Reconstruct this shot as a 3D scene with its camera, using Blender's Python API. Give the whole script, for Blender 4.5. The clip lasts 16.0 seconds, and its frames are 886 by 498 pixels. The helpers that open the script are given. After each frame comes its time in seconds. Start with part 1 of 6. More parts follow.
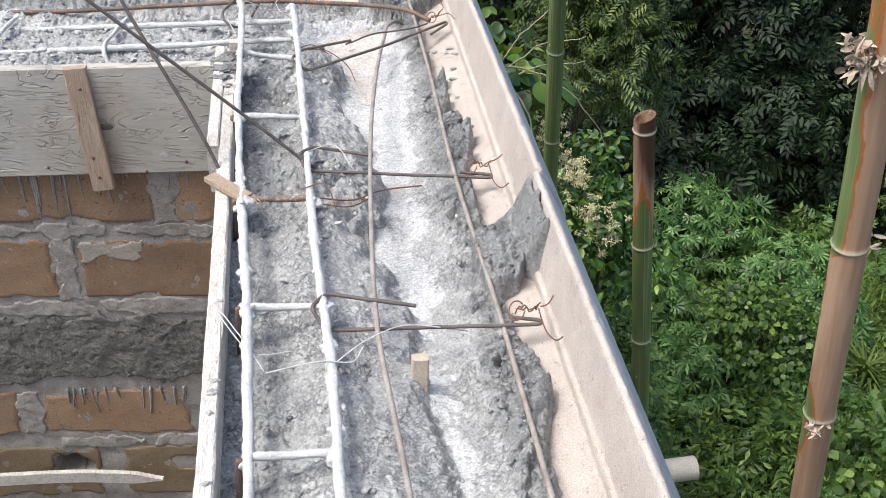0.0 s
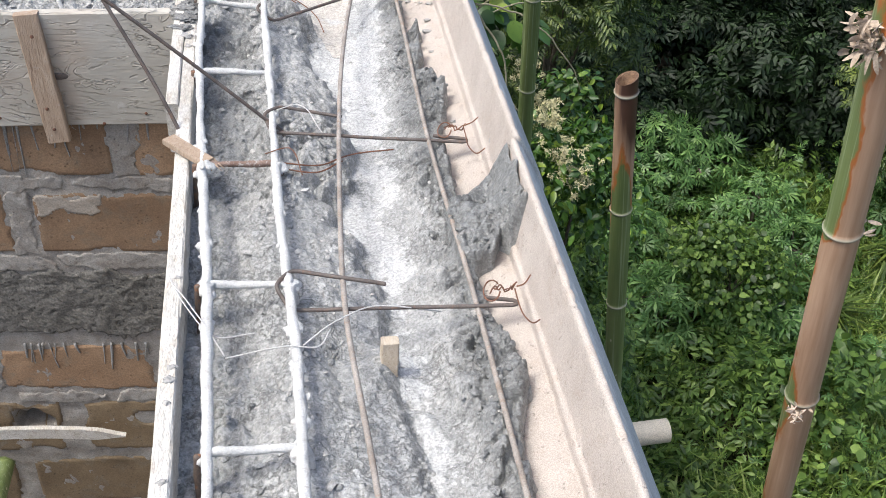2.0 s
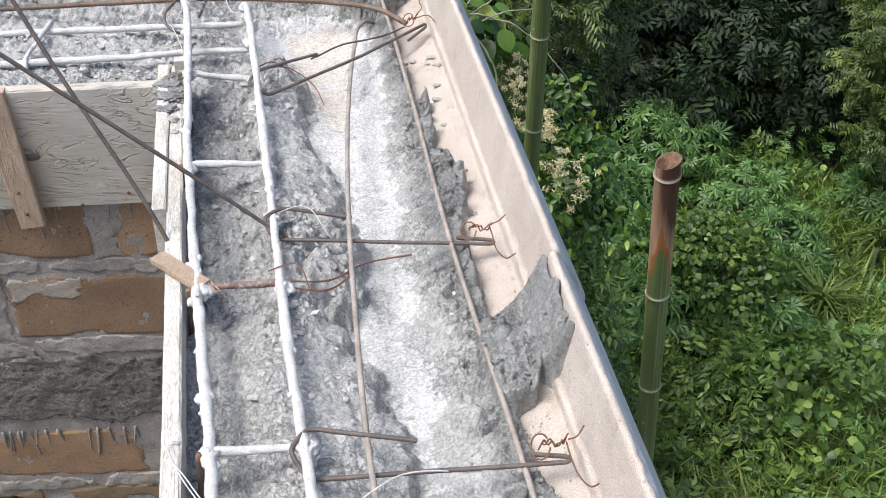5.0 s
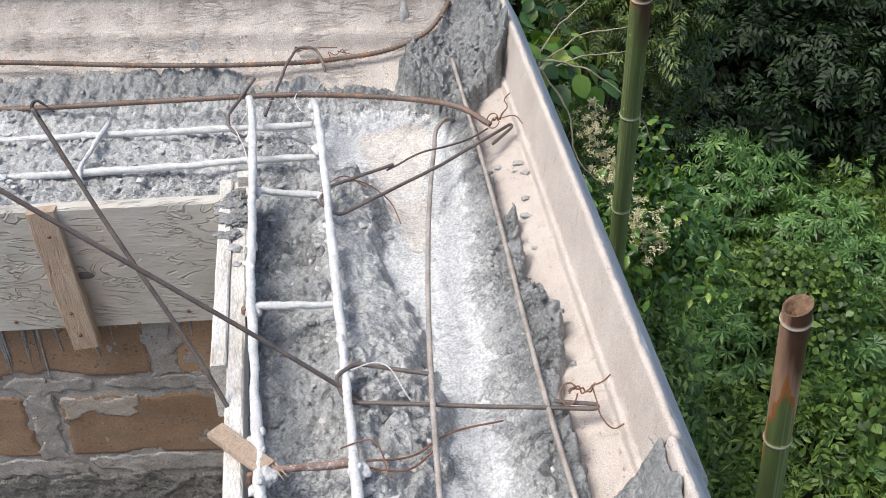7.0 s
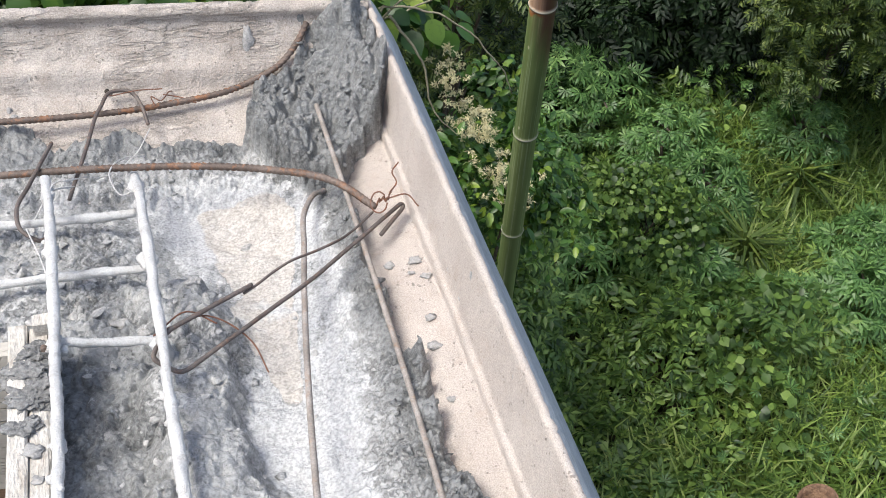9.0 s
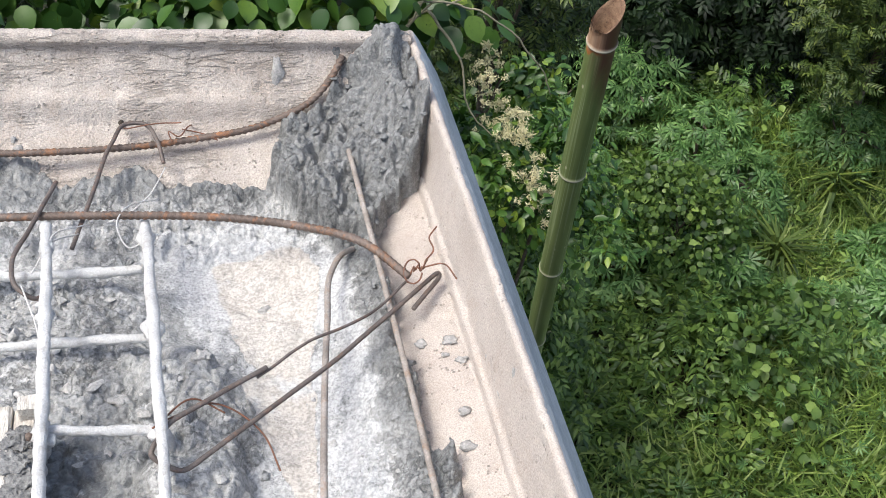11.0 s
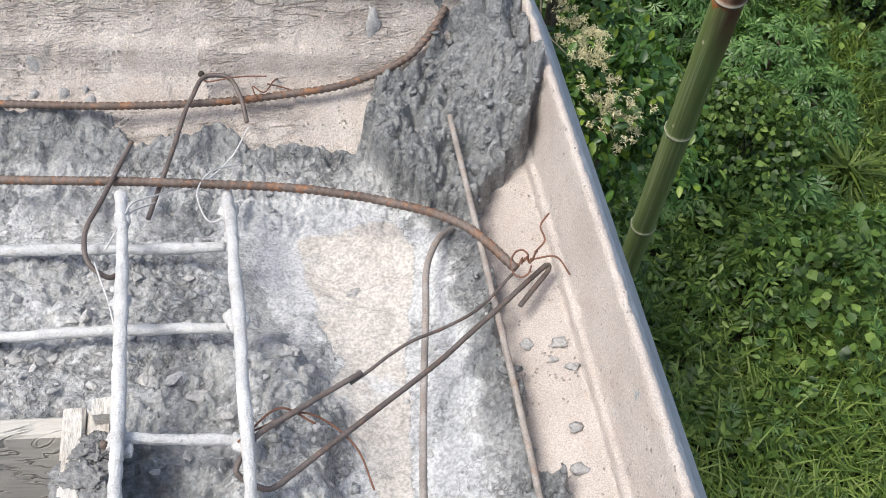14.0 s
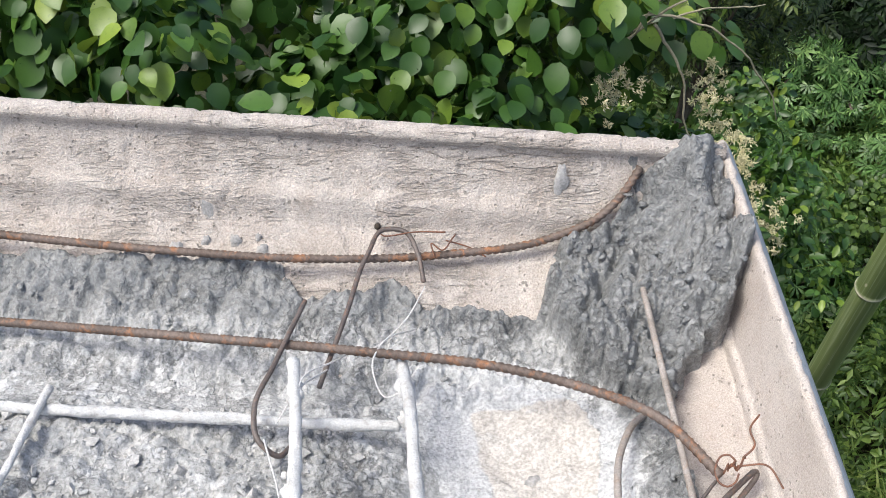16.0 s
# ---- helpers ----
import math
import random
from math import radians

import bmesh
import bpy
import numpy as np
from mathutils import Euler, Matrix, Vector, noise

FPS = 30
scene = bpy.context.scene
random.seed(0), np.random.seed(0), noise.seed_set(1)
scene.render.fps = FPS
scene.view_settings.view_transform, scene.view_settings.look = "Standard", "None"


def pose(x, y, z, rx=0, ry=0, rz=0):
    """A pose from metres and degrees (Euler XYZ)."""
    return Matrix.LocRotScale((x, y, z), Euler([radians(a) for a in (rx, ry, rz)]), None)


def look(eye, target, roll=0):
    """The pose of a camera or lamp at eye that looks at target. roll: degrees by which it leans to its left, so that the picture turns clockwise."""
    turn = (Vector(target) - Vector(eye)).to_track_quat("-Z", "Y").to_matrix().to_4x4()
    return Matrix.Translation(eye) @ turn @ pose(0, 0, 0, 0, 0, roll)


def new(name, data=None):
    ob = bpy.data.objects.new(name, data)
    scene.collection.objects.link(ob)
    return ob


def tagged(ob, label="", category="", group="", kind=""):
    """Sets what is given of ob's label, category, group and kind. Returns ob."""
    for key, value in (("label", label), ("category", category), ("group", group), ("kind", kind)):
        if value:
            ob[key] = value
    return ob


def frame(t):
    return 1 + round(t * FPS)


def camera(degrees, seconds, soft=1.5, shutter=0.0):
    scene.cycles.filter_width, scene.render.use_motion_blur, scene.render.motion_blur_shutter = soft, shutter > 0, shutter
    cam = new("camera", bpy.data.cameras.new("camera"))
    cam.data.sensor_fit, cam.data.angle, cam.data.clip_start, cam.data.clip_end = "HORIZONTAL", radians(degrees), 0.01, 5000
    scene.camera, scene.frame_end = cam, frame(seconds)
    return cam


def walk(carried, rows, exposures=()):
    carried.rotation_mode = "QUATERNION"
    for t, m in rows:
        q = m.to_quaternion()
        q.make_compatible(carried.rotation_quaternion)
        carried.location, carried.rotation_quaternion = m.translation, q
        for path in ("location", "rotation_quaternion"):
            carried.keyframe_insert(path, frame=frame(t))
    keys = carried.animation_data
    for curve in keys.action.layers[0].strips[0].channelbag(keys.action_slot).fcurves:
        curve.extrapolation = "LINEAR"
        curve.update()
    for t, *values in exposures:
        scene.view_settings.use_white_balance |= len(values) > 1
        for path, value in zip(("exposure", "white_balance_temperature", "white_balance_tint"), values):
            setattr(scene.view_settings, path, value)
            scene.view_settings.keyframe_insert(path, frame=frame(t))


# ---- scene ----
cam = camera(45.2, 16.0, soft=0.6)
PATH = [
    (0, (0.045, 0.148, 1.502), (0.288, 1.792, 0.389), 2.1),
    (0.5, (0.052, 0.21, 1.512), (0.261, 1.844, 0.379), 3.5),
    (1, (0.049, 0.235, 1.521), (0.246, 1.848, 0.354), 3.8),
    (1.5, (0.054, 0.258, 1.531), (0.308, 1.895, 0.411), 5.5),
    (2, (0.055, 0.252, 1.508), (0.348, 1.813, 0.293), 4.0),
    (2.5, (0.056, 0.237, 1.524), (0.357, 1.845, 0.374), 2.6),
    (3, (0.06, 0.215, 1.537), (0.381, 1.858, 0.444), 3.3),
    (3.5, (0.073, 0.204, 1.531), (0.413, 1.832, 0.42), 2.2),
    (3.7, (0.07, 0.212, 1.526), (0.413, 1.827, 0.397), 2.7),
    (5.8, (0.019, 0.716, 1.569), (0.332, 2.237, 0.309), 3.4),
    (6, (0.025, 0.721, 1.576), (0.338, 2.269, 0.35), 5.3),
    (6.5, (0.028, 0.74, 1.575), (0.245, 2.272, 0.307), 1.9),
    (7, (0.037, 0.835, 1.567), (0.242, 2.412, 0.354), 0.6),
    (7.5, (0.045, 1.015, 1.534), (0.208, 2.542, 0.252), -1.3),
    (8, (0.05, 1.105, 1.519), (0.337, 2.558, 0.174), 0.6),
    (8.5, (0.057, 1.244, 1.517), (0.45, 2.655, 0.156), 5.3),
    (9, (0.067, 1.403, 1.525), (0.544, 2.81, 0.186), 5.0),
    (9.5, (0.053, 1.449, 1.535), (0.475, 2.907, 0.233), 6.4),
    (9.7, (0.062, 1.452, 1.545), (0.517, 2.946, 0.296), 8.8),
    (11.8, (0.1005, 1.7235, 1.4935), (0.464, 3.069, 0.06), 3.9),
    (12, (0.0895, 1.742, 1.5065), (0.419, 3.107, 0.0835), 4.05),
    (12.5, (0.078, 1.752, 1.5005), (0.415, 3.112, 0.0745), 4.75),
    (13, (0.068, 1.725, 1.4925), (0.338, 3.0605, 0.0285), 4.25),
    (13.5, (0.0705, 1.732, 1.4885), (0.35, 3.0455, 0.0075), 4.7),
    (14, (0.0655, 1.785, 1.481), (0.3855, 3.059, -0.026), 7.2),
    (14.5, (0.0528, 1.8624, 1.4772), (0.3718, 3.1198, -0.0444), 6.62),
    (15, (0.046, 1.9167, 1.4678), (0.3578, 3.1785, -0.052), 6.47),
    (15.5, (0.016, 1.9497, 1.4827), (0.2148, 3.3075, 0.0286), 5.54),
    (16, (-0.01, 1.95, 1.484), (0.11, 3.346, 0.057), 3.6),
]
walk(cam, [(t, look(eye, target, roll)) for t, eye, target, roll in PATH], [(0, 0.8), (3.7, 0.8), (6.0, 0.74), (7.5, 0.67), (8.5, 0.66), (9.5, 0.74), (12.4, 0.75), (13.2, 0.63), (14.5, 0.6), (15.5, 0.7), (16.0, 0.74)])

# ---- world and light ----
world = bpy.data.worlds.new("world")
scene.world = world
world.use_nodes = True
wn = world.node_tree
sky = wn.nodes.new("ShaderNodeTexSky")
sky.sky_type, sky.sun_disc = "NISHITA", False
sky.sun_elevation, sky.sun_rotation = radians(61), radians(256)
sky.air_density, sky.dust_density, sky.ozone_density = 1.0, 4.0, 1.0
wn.links.new(sky.outputs[0], wn.nodes["Background"].inputs[0])
wn.nodes["Background"].inputs[1].default_value = 0.15
sun_data = bpy.data.lights.new("sun", "SUN")
sun_data.energy, sun_data.angle, sun_data.color = 1.9, radians(22), (0.995, 1.0, 0.955)
sun = new("sun", sun_data)
sun.matrix_world = look((0, 0, 30), (16.0, 4.0, 0))

# ---- noise on arrays ----
def cells(ix, iy, seed):
    h = (ix.astype(np.int64) * 374761393 + iy.astype(np.int64) * 668265263 + seed * 974634777) & 0xFFFFFFFF
    h = ((h ^ (h >> 13)) * 1274126177) & 0xFFFFFFFF
    h = ((h ^ (h >> 16)) * 2246822519) & 0xFFFFFFFF
    return ((h ^ (h >> 15)) & 0xFFFFFF) / float(0xFFFFFF)


def vnoise(x, y, seed=0):
    ix, iy = np.floor(x), np.floor(y)
    fx, fy = x - ix, y - iy
    fx, fy = fx * fx * fx * (fx * (fx * 6 - 15) + 10), fy * fy * fy * (fy * (fy * 6 - 15) + 10)
    a, b = cells(ix, iy, seed), cells(ix + 1, iy, seed)
    c, d = cells(ix, iy + 1, seed), cells(ix + 1, iy + 1, seed)
    return (a + (b - a) * fx) + ((c + (d - c) * fx) - (a + (b - a) * fx)) * fy


def fbm(x, y, size, octaves=4, seed=0, gain=0.5):
    """Noise between -1 and 1, its largest lumps of the given size in metres."""
    out, amp, total, f = 0.0, 1.0, 0.0, 1.0 / size
    for k in range(octaves):
        c, s = math.cos(0.7 * k), math.sin(0.7 * k)
        out = out + amp * (2 * vnoise((c * x - s * y) * f + 17.3 * k, (s * x + c * y) * f - 9.1 * k, seed + k) - 1)
        total += amp
        amp, f = amp * gain, f * 2.07
    return out / total


def clods(x, y, size, seed=0):
    """Rounded clods: 1 in the middle of each, 0 in the cracks between."""
    gx, gy = x / size, y / size
    ix, iy = np.floor(gx), np.floor(gy)
    best = np.full(np.shape(gx), 9.0)
    for dx in (-1, 0, 1):
        for dy in (-1, 0, 1):
            cx, cy = ix + dx, iy + dy
            px, py = cx + cells(cx, cy, seed), cy + cells(cx, cy, seed + 5)
            best = np.minimum(best, (gx - px) ** 2 + (gy - py) ** 2)
    return np.clip(1 - 1.35 * best, 0, 1) ** 0.8


def crumble(x, y, size, octaves=5, seed=0, gain=0.58):
    """Broken lumps with sharp creases between them, from 0 to 1."""
    out, amp, total, f = 0.0, 1.0, 0.0, 1.0 / size
    for k in range(octaves):
        c, s = math.cos(1.1 * k + 0.4), math.sin(1.1 * k + 0.4)
        n = np.abs(2 * vnoise((c * x - s * y) * f + 31.7 * k, (s * x + c * y) * f + 5.3 * k, seed + 3 * k) - 1)
        out = out + amp * np.minimum(n * 1.5, 1)
        total += amp
        amp, f = amp * gain, f * 1.93
    return out / total


def smooth(a, b, v):
    t = np.clip((v - a) / (b - a), 0, 1)
    return t * t * (3 - 2 * t)


# ---- mesh helpers ----
def mesh_np(name, verts, faces, smooth_shade=True):
    """A mesh from arrays; faces all have the same number of corners."""
    me = bpy.data.meshes.new(name)
    verts, faces = np.asarray(verts, np.float32), np.asarray(faces, np.int32)
    n, k = faces.shape
    me.vertices.add(len(verts))
    me.vertices.foreach_set("co", verts.ravel())
    me.loops.add(n * k)
    me.loops.foreach_set("vertex_index", faces.ravel())
    me.polygons.add(n)
    me.polygons.foreach_set("loop_start", np.arange(n, dtype=np.int32) * k)
    me.polygons.foreach_set("use_smooth", np.full(n, smooth_shade))
    me.update(calc_edges=True)
    return me


def np_object(name, verts, faces, material, parent=None, smooth_shade=True):
    me = mesh_np(name, verts, faces, smooth_shade)
    me.materials.append(material)
    ob = new(name, me)
    ob.parent = parent
    return ob


def part(name, bm, material, parent=None, label="", shade=False):
    me = bpy.data.meshes.new(name)
    bmesh.ops.recalc_face_normals(bm, faces=bm.faces)
    bm.to_mesh(me)
    bm.free()
    me.materials.append(material)
    if shade:
        me.shade_smooth()
    ob = new(name, me)
    ob.parent = parent
    return tagged(ob, label)


def grid_faces(nu, nv, wrap_v=False):
    """Quads over nu x nv vertices, stored u by u."""
    u, v = np.meshgrid(np.arange(nu - 1), np.arange(nv if wrap_v else nv - 1), indexing="ij")
    u, v = u.ravel(), v.ravel()
    w = (v + 1) % nv
    return np.stack([u * nv + v, (u + 1) * nv + v, (u + 1) * nv + w, u * nv + w], 1)


def spline(points, step):
    """Points along a smooth line through the given ones."""
    p = np.array(points, float)
    p = np.vstack([2 * p[0] - p[1], p, 2 * p[-1] - p[-2]])
    out = []
    for i in range(1, len(p) - 2):
        n = max(2, int(np.linalg.norm(p[i + 1] - p[i]) / step))
        d1 = max(np.linalg.norm(p[i] - p[i - 1]), 1e-6)
        d2 = max(np.linalg.norm(p[i + 1] - p[i]), 1e-6)
        d3 = max(np.linalg.norm(p[i + 2] - p[i + 1]), 1e-6)
        m1 = ((p[i + 1] - p[i]) / d2 * d1 + (p[i] - p[i - 1]) / d1 * d2) / (d1 + d2) * d2
        m2 = ((p[i + 2] - p[i + 1]) / d3 * d2 + (p[i + 1] - p[i]) / d2 * d3) / (d2 + d3) * d2
        t = (np.arange(n) / n)[:, None]
        out.append((2 * t**3 - 3 * t**2 + 1) * p[i] + (t**3 - 2 * t**2 + t) * m1 + (-2 * t**3 + 3 * t**2) * p[i + 1] + (t**3 - t**2) * m2)
    return np.vstack(out + [p[-2][None]])


def bent(points, radius):
    """Straight runs between the points, with tight rounded bends."""
    p = [np.array(q, float) for q in points]
    out = [p[0]]
    for k in range(1, len(p) - 1):
        a, b = p[k - 1] - p[k], p[k + 1] - p[k]
        la, lb = np.linalg.norm(a), np.linalg.norm(b)
        ra, rb = min(radius, 0.4 * la), min(radius, 0.4 * lb)
        s, e = p[k] + a / la * ra, p[k] + b / lb * rb
        out += [p[k] + a / la * min(2.2 * ra, 0.48 * la), s, 0.25 * s + 0.5 * p[k] + 0.25 * e, e, p[k] + b / lb * min(2.2 * rb, 0.48 * lb)]
    return [tuple(q) for q in out + [p[-1]]]


def tube_arrays(points, radius, seg=8, step=0.006, ribs=0.0, lumps=0.0, seed=0, wobble=0.0, taper=None):
    c = spline(points, step)
    n = len(c)
    if wobble:
        k = np.arange(n) * step
        c = c + wobble * np.stack([fbm(k, k * 0 + 3, 0.12, 3, seed), fbm(k, k * 0 + 7, 0.12, 3, seed + 1), fbm(k, k * 0 + 11, 0.12, 3, seed + 2)], 1)
    tan = np.gradient(c, axis=0)
    tan /= np.linalg.norm(tan, axis=1)[:, None]
    ref = np.array([0, 0, 1.0]) if abs(tan[0][2]) < 0.9 else np.array([1.0, 0, 0])
    a = np.empty_like(c)
    for i in range(n):
        ref = ref - tan[i] * (ref @ tan[i])
        ref /= np.linalg.norm(ref)
        a[i] = ref
    b = np.cross(tan, a)
    ang = np.arange(seg) * 2 * math.pi / seg
    r = np.full((n, seg), radius)
    along = np.arange(n) * step
    if taper is not None:
        r *= np.interp(along / along[-1], [0, 1], taper)[:, None]
    if ribs:
        r += ribs * (np.abs(np.sin(along[:, None] * math.pi / 0.009 + np.abs(ang[None] - math.pi) * 1.6)) ** 3 - 0.3)
    if lumps:
        r += lumps * (fbm(along[:, None] + 0.02 * np.sin(ang)[None], radius * (np.cos(ang) + 2)[None] * 2 + 0 * along[:, None], 0.042, 5, seed, 0.72) + 0.15)
    v = c[:, None] + r[..., None] * (np.cos(ang)[None, :, None] * a[:, None] + np.sin(ang)[None, :, None] * b[:, None])
    f = grid_faces(n, seg, True)
    v = np.vstack([v.reshape(-1, 3), c[0] - tan[0] * radius * 0.3, c[-1] + tan[-1] * radius * 0.3])
    k = np.arange(seg)
    e1 = np.stack([np.full(seg, n * seg), k, (k + 1) % seg, (k + 1) % seg], 1)
    e2 = np.stack([np.full(seg, n * seg + 1), (n - 1) * seg + (k + 1) % seg, (n - 1) * seg + k, (n - 1) * seg + k], 1)
    return v, f, np.vstack([e1, e2])[:, :3]


def tube(name, points, radius, material, parent=None, label="", **kw):
    v, quads, tris = tube_arrays(points, radius, **kw)
    me = bpy.data.meshes.new(name)
    n, m = len(quads), len(tris)
    me.vertices.add(len(v))
    me.vertices.foreach_set("co", v.astype(np.float32).ravel())
    me.loops.add(n * 4 + m * 3)
    me.loops.foreach_set("vertex_index", np.concatenate([quads.ravel(), tris.ravel()]).astype(np.int32))
    me.polygons.add(n + m)
    me.polygons.foreach_set("loop_start", np.concatenate([np.arange(n) * 4, n * 4 + np.arange(m) * 3]).astype(np.int32))
    me.polygons.foreach_set("use_smooth", np.full(n + m, True))
    me.update(calc_edges=True)
    me.materials.append(material)
    ob = new(name, me)
    ob.parent = parent
    return tagged(ob, label)


def bm_box(bm, lo, hi, bevel=0.0):
    m = Matrix.LocRotScale([(a + b) / 2 for a, b in zip(lo, hi)], None, [b - a for a, b in zip(lo, hi)])
    r = bmesh.ops.create_cube(bm, size=1, matrix=m)
    if bevel:
        edges = list({e for v in r["verts"] for e in v.link_edges})
        bmesh.ops.bevel(bm, geom=edges, offset=bevel, segments=1, affect="EDGES")
    return r["verts"]


def empty(name, at=(0, 0, 0)):
    ob = new(name)
    ob.location = at
    return ob


# ---- materials ----
def nodes_of(name):
    m = bpy.data.materials.new(name)
    m.use_nodes = True
    return m, m.node_tree, m.node_tree.nodes["Principled BSDF"]


def noise_node(nt, scale, detail=4.0, rough=0.55, vector=None, distort=0.0):
    n = nt.nodes.new("ShaderNodeTexNoise")
    n.inputs["Scale"].default_value, n.inputs["Detail"].default_value = scale, detail
    n.inputs["Roughness"].default_value, n.inputs["Distortion"].default_value = rough, distort
    if vector is not None:
        nt.links.new(vector, n.inputs["Vector"])
    return n.outputs["Fac"]


def ramp(nt, fac, lo, hi):
    n = nt.nodes.new("ShaderNodeMapRange")
    n.inputs["From Min"].default_value, n.inputs["From Max"].default_value = lo, hi
    nt.links.new(fac, n.inputs["Value"])
    return n.outputs["Result"]


def ramp_to(nt, fac, lo, hi):
    n = nt.nodes.new("ShaderNodeMapRange")
    n.inputs["To Min"].default_value, n.inputs["To Max"].default_value = lo, hi
    nt.links.new(fac, n.inputs["Value"])
    return n.outputs["Result"]


def mix(nt, fac, a, b):
    n = nt.nodes.new("ShaderNodeMix")
    n.data_type = "RGBA"
    for value, slot in ((fac, 0), (a, 6), (b, 7)):
        if isinstance(value, (int, float)):
            n.inputs[slot].default_value = value
        elif isinstance(value, tuple):
            n.inputs[slot].default_value = (*value, 1)
        else:
            nt.links.new(value, n.inputs[slot])
    return n.outputs[2]


def maths(nt, op, a, b=0.0):
    n = nt.nodes.new("ShaderNodeMath")
    n.operation = op
    for value, slot in ((a, 0), (b, 1)):
        if isinstance(value, (int, float)):
            n.inputs[slot].default_value = value
        else:
            nt.links.new(value, n.inputs[slot])
    return n.outputs[0]


def bump(nt, bsdf, height, strength, distance):
    n = nt.nodes.new("ShaderNodeBump")
    n.inputs["Strength"].default_value, n.inputs["Distance"].default_value = strength, distance
    nt.links.new(height, n.inputs["Height"])
    nt.links.new(n.outputs[0], bsdf.inputs["Normal"])


def position(nt, stretch=(1, 1, 1), local=False):
    if local:
        src = nt.nodes.new("ShaderNodeTexCoord").outputs["Object"]
    else:
        src = nt.nodes.new("ShaderNodeNewGeometry").outputs["Position"]
    n = nt.nodes.new("ShaderNodeMapping")
    n.inputs["Scale"].default_value = stretch
    nt.links.new(src, n.inputs["Vector"])
    return n.outputs[0]


def attr(nt, name):
    n = nt.nodes.new("ShaderNodeAttribute")
    n.attribute_name = name
    return n.outputs["Fac"]


def pit_mask(nt, vector, size):
    """1 inside small scattered pits, 0 between them."""
    n = nt.nodes.new("ShaderNodeTexVoronoi")
    n.inputs["Scale"].default_value = 1 / size
    nt.links.new(vector, n.inputs["Vector"])
    some = ramp(nt, noise_node(nt, 0.3 / size, 3, 0.6, vector), 0.48, 0.62)
    reach = maths(nt, "MULTIPLY", some, 0.33)
    return ramp(nt, maths(nt, "SUBTRACT", reach, n.outputs["Distance"]), 0.0, 0.12)


def surface(name, c1, c2, stain, size=0.15, grain=0.004, rough=0.85, depth=0.002, strength=0.6, stretch=(1, 1, 1), metal=0.0, amount=0.5, local=False, vary=0.0, pits=0.0, contrast=0.22, crease=0.0):
    """Two tones in patches of `size` metres, fine grain, stains and small pits."""
    m, nt, b = nodes_of(name)
    p = position(nt, stretch, local)
    patch = ramp(nt, noise_node(nt, 1 / size, 6, 0.6, p), 0.35, 0.65)
    g = noise_node(nt, 1 / grain, 3, 0.6, p)
    col = mix(nt, patch, c1, c2)
    spots = maths(nt, "MULTIPLY", ramp(nt, noise_node(nt, 2.3 / size, 8, 0.7, p, 0.6), 0.52, 0.68), amount)
    col = mix(nt, spots, col, stain)
    dark = mix(nt, ramp(nt, g, 0.3, 0.7), (1 - 1.3 * contrast,) * 3, (1 + 0.7 * contrast,) * 3)
    mul = nt.nodes.new("ShaderNodeMix")
    mul.data_type, mul.blend_type = "RGBA", "MULTIPLY"
    mul.inputs[0].default_value = 1.0
    nt.links.new(col, mul.inputs[6])
    nt.links.new(dark, mul.inputs[7])
    out = mul.outputs[2]
    hollow = None
    if crease:
        ripple = position(nt, (0.22, 1, 1), local)
        fold = maths(nt, "ABSOLUTE", maths(nt, "SUBTRACT", noise_node(nt, 55, 5, 0.62, ripple, 0.2), 0.5))
        fold = maths(nt, "MULTIPLY", ramp(nt, maths(nt, "SUBTRACT", 0.06, fold), 0.0, 0.06), ramp(nt, noise_node(nt, 9, 4, 0.6, p), 0.44, 0.60))
        # folds are coloured darker as well: shade painted into the creases
        out = mix(nt, maths(nt, "MULTIPLY", fold, crease), out, tuple(0.42 * v for v in c1))
        g = maths(nt, "SUBTRACT", g, maths(nt, "MULTIPLY", fold, 1.2))
    if pits:
        hollow = pit_mask(nt, p, pits)
        # pits take 0.4 of the base tone, painting the shade inside them
        out = mix(nt, maths(nt, "MULTIPLY", hollow, 0.5), out, tuple(0.4 * v for v in c1))
    if vary:
        info = nt.nodes.new("ShaderNodeObjectInfo")
        h = nt.nodes.new("ShaderNodeHueSaturation")
        nt.links.new(ramp(nt, info.outputs["Random"], 0, 1), h.inputs["Value"])
        h.inputs["Value"].default_value = 1
        v = maths(nt, "ADD", maths(nt, "MULTIPLY", info.outputs["Random"], vary), 1 - vary / 2)
        nt.links.new(v, h.inputs["Value"])
        nt.links.new(out, h.inputs["Color"])
        out = h.outputs[0]
    nt.links.new(out, b.inputs["Base Color"])
    b.inputs["Roughness"].default_value, b.inputs["Metallic"].default_value = rough, metal
    h = maths(nt, "ADD", maths(nt, "MULTIPLY", g, 0.5), noise_node(nt, 0.25 / grain, 4, 0.6, p))
    if hollow is not None:
        h = maths(nt, "SUBTRACT", h, hollow)
    bump(nt, b, h, strength, depth)
    return m


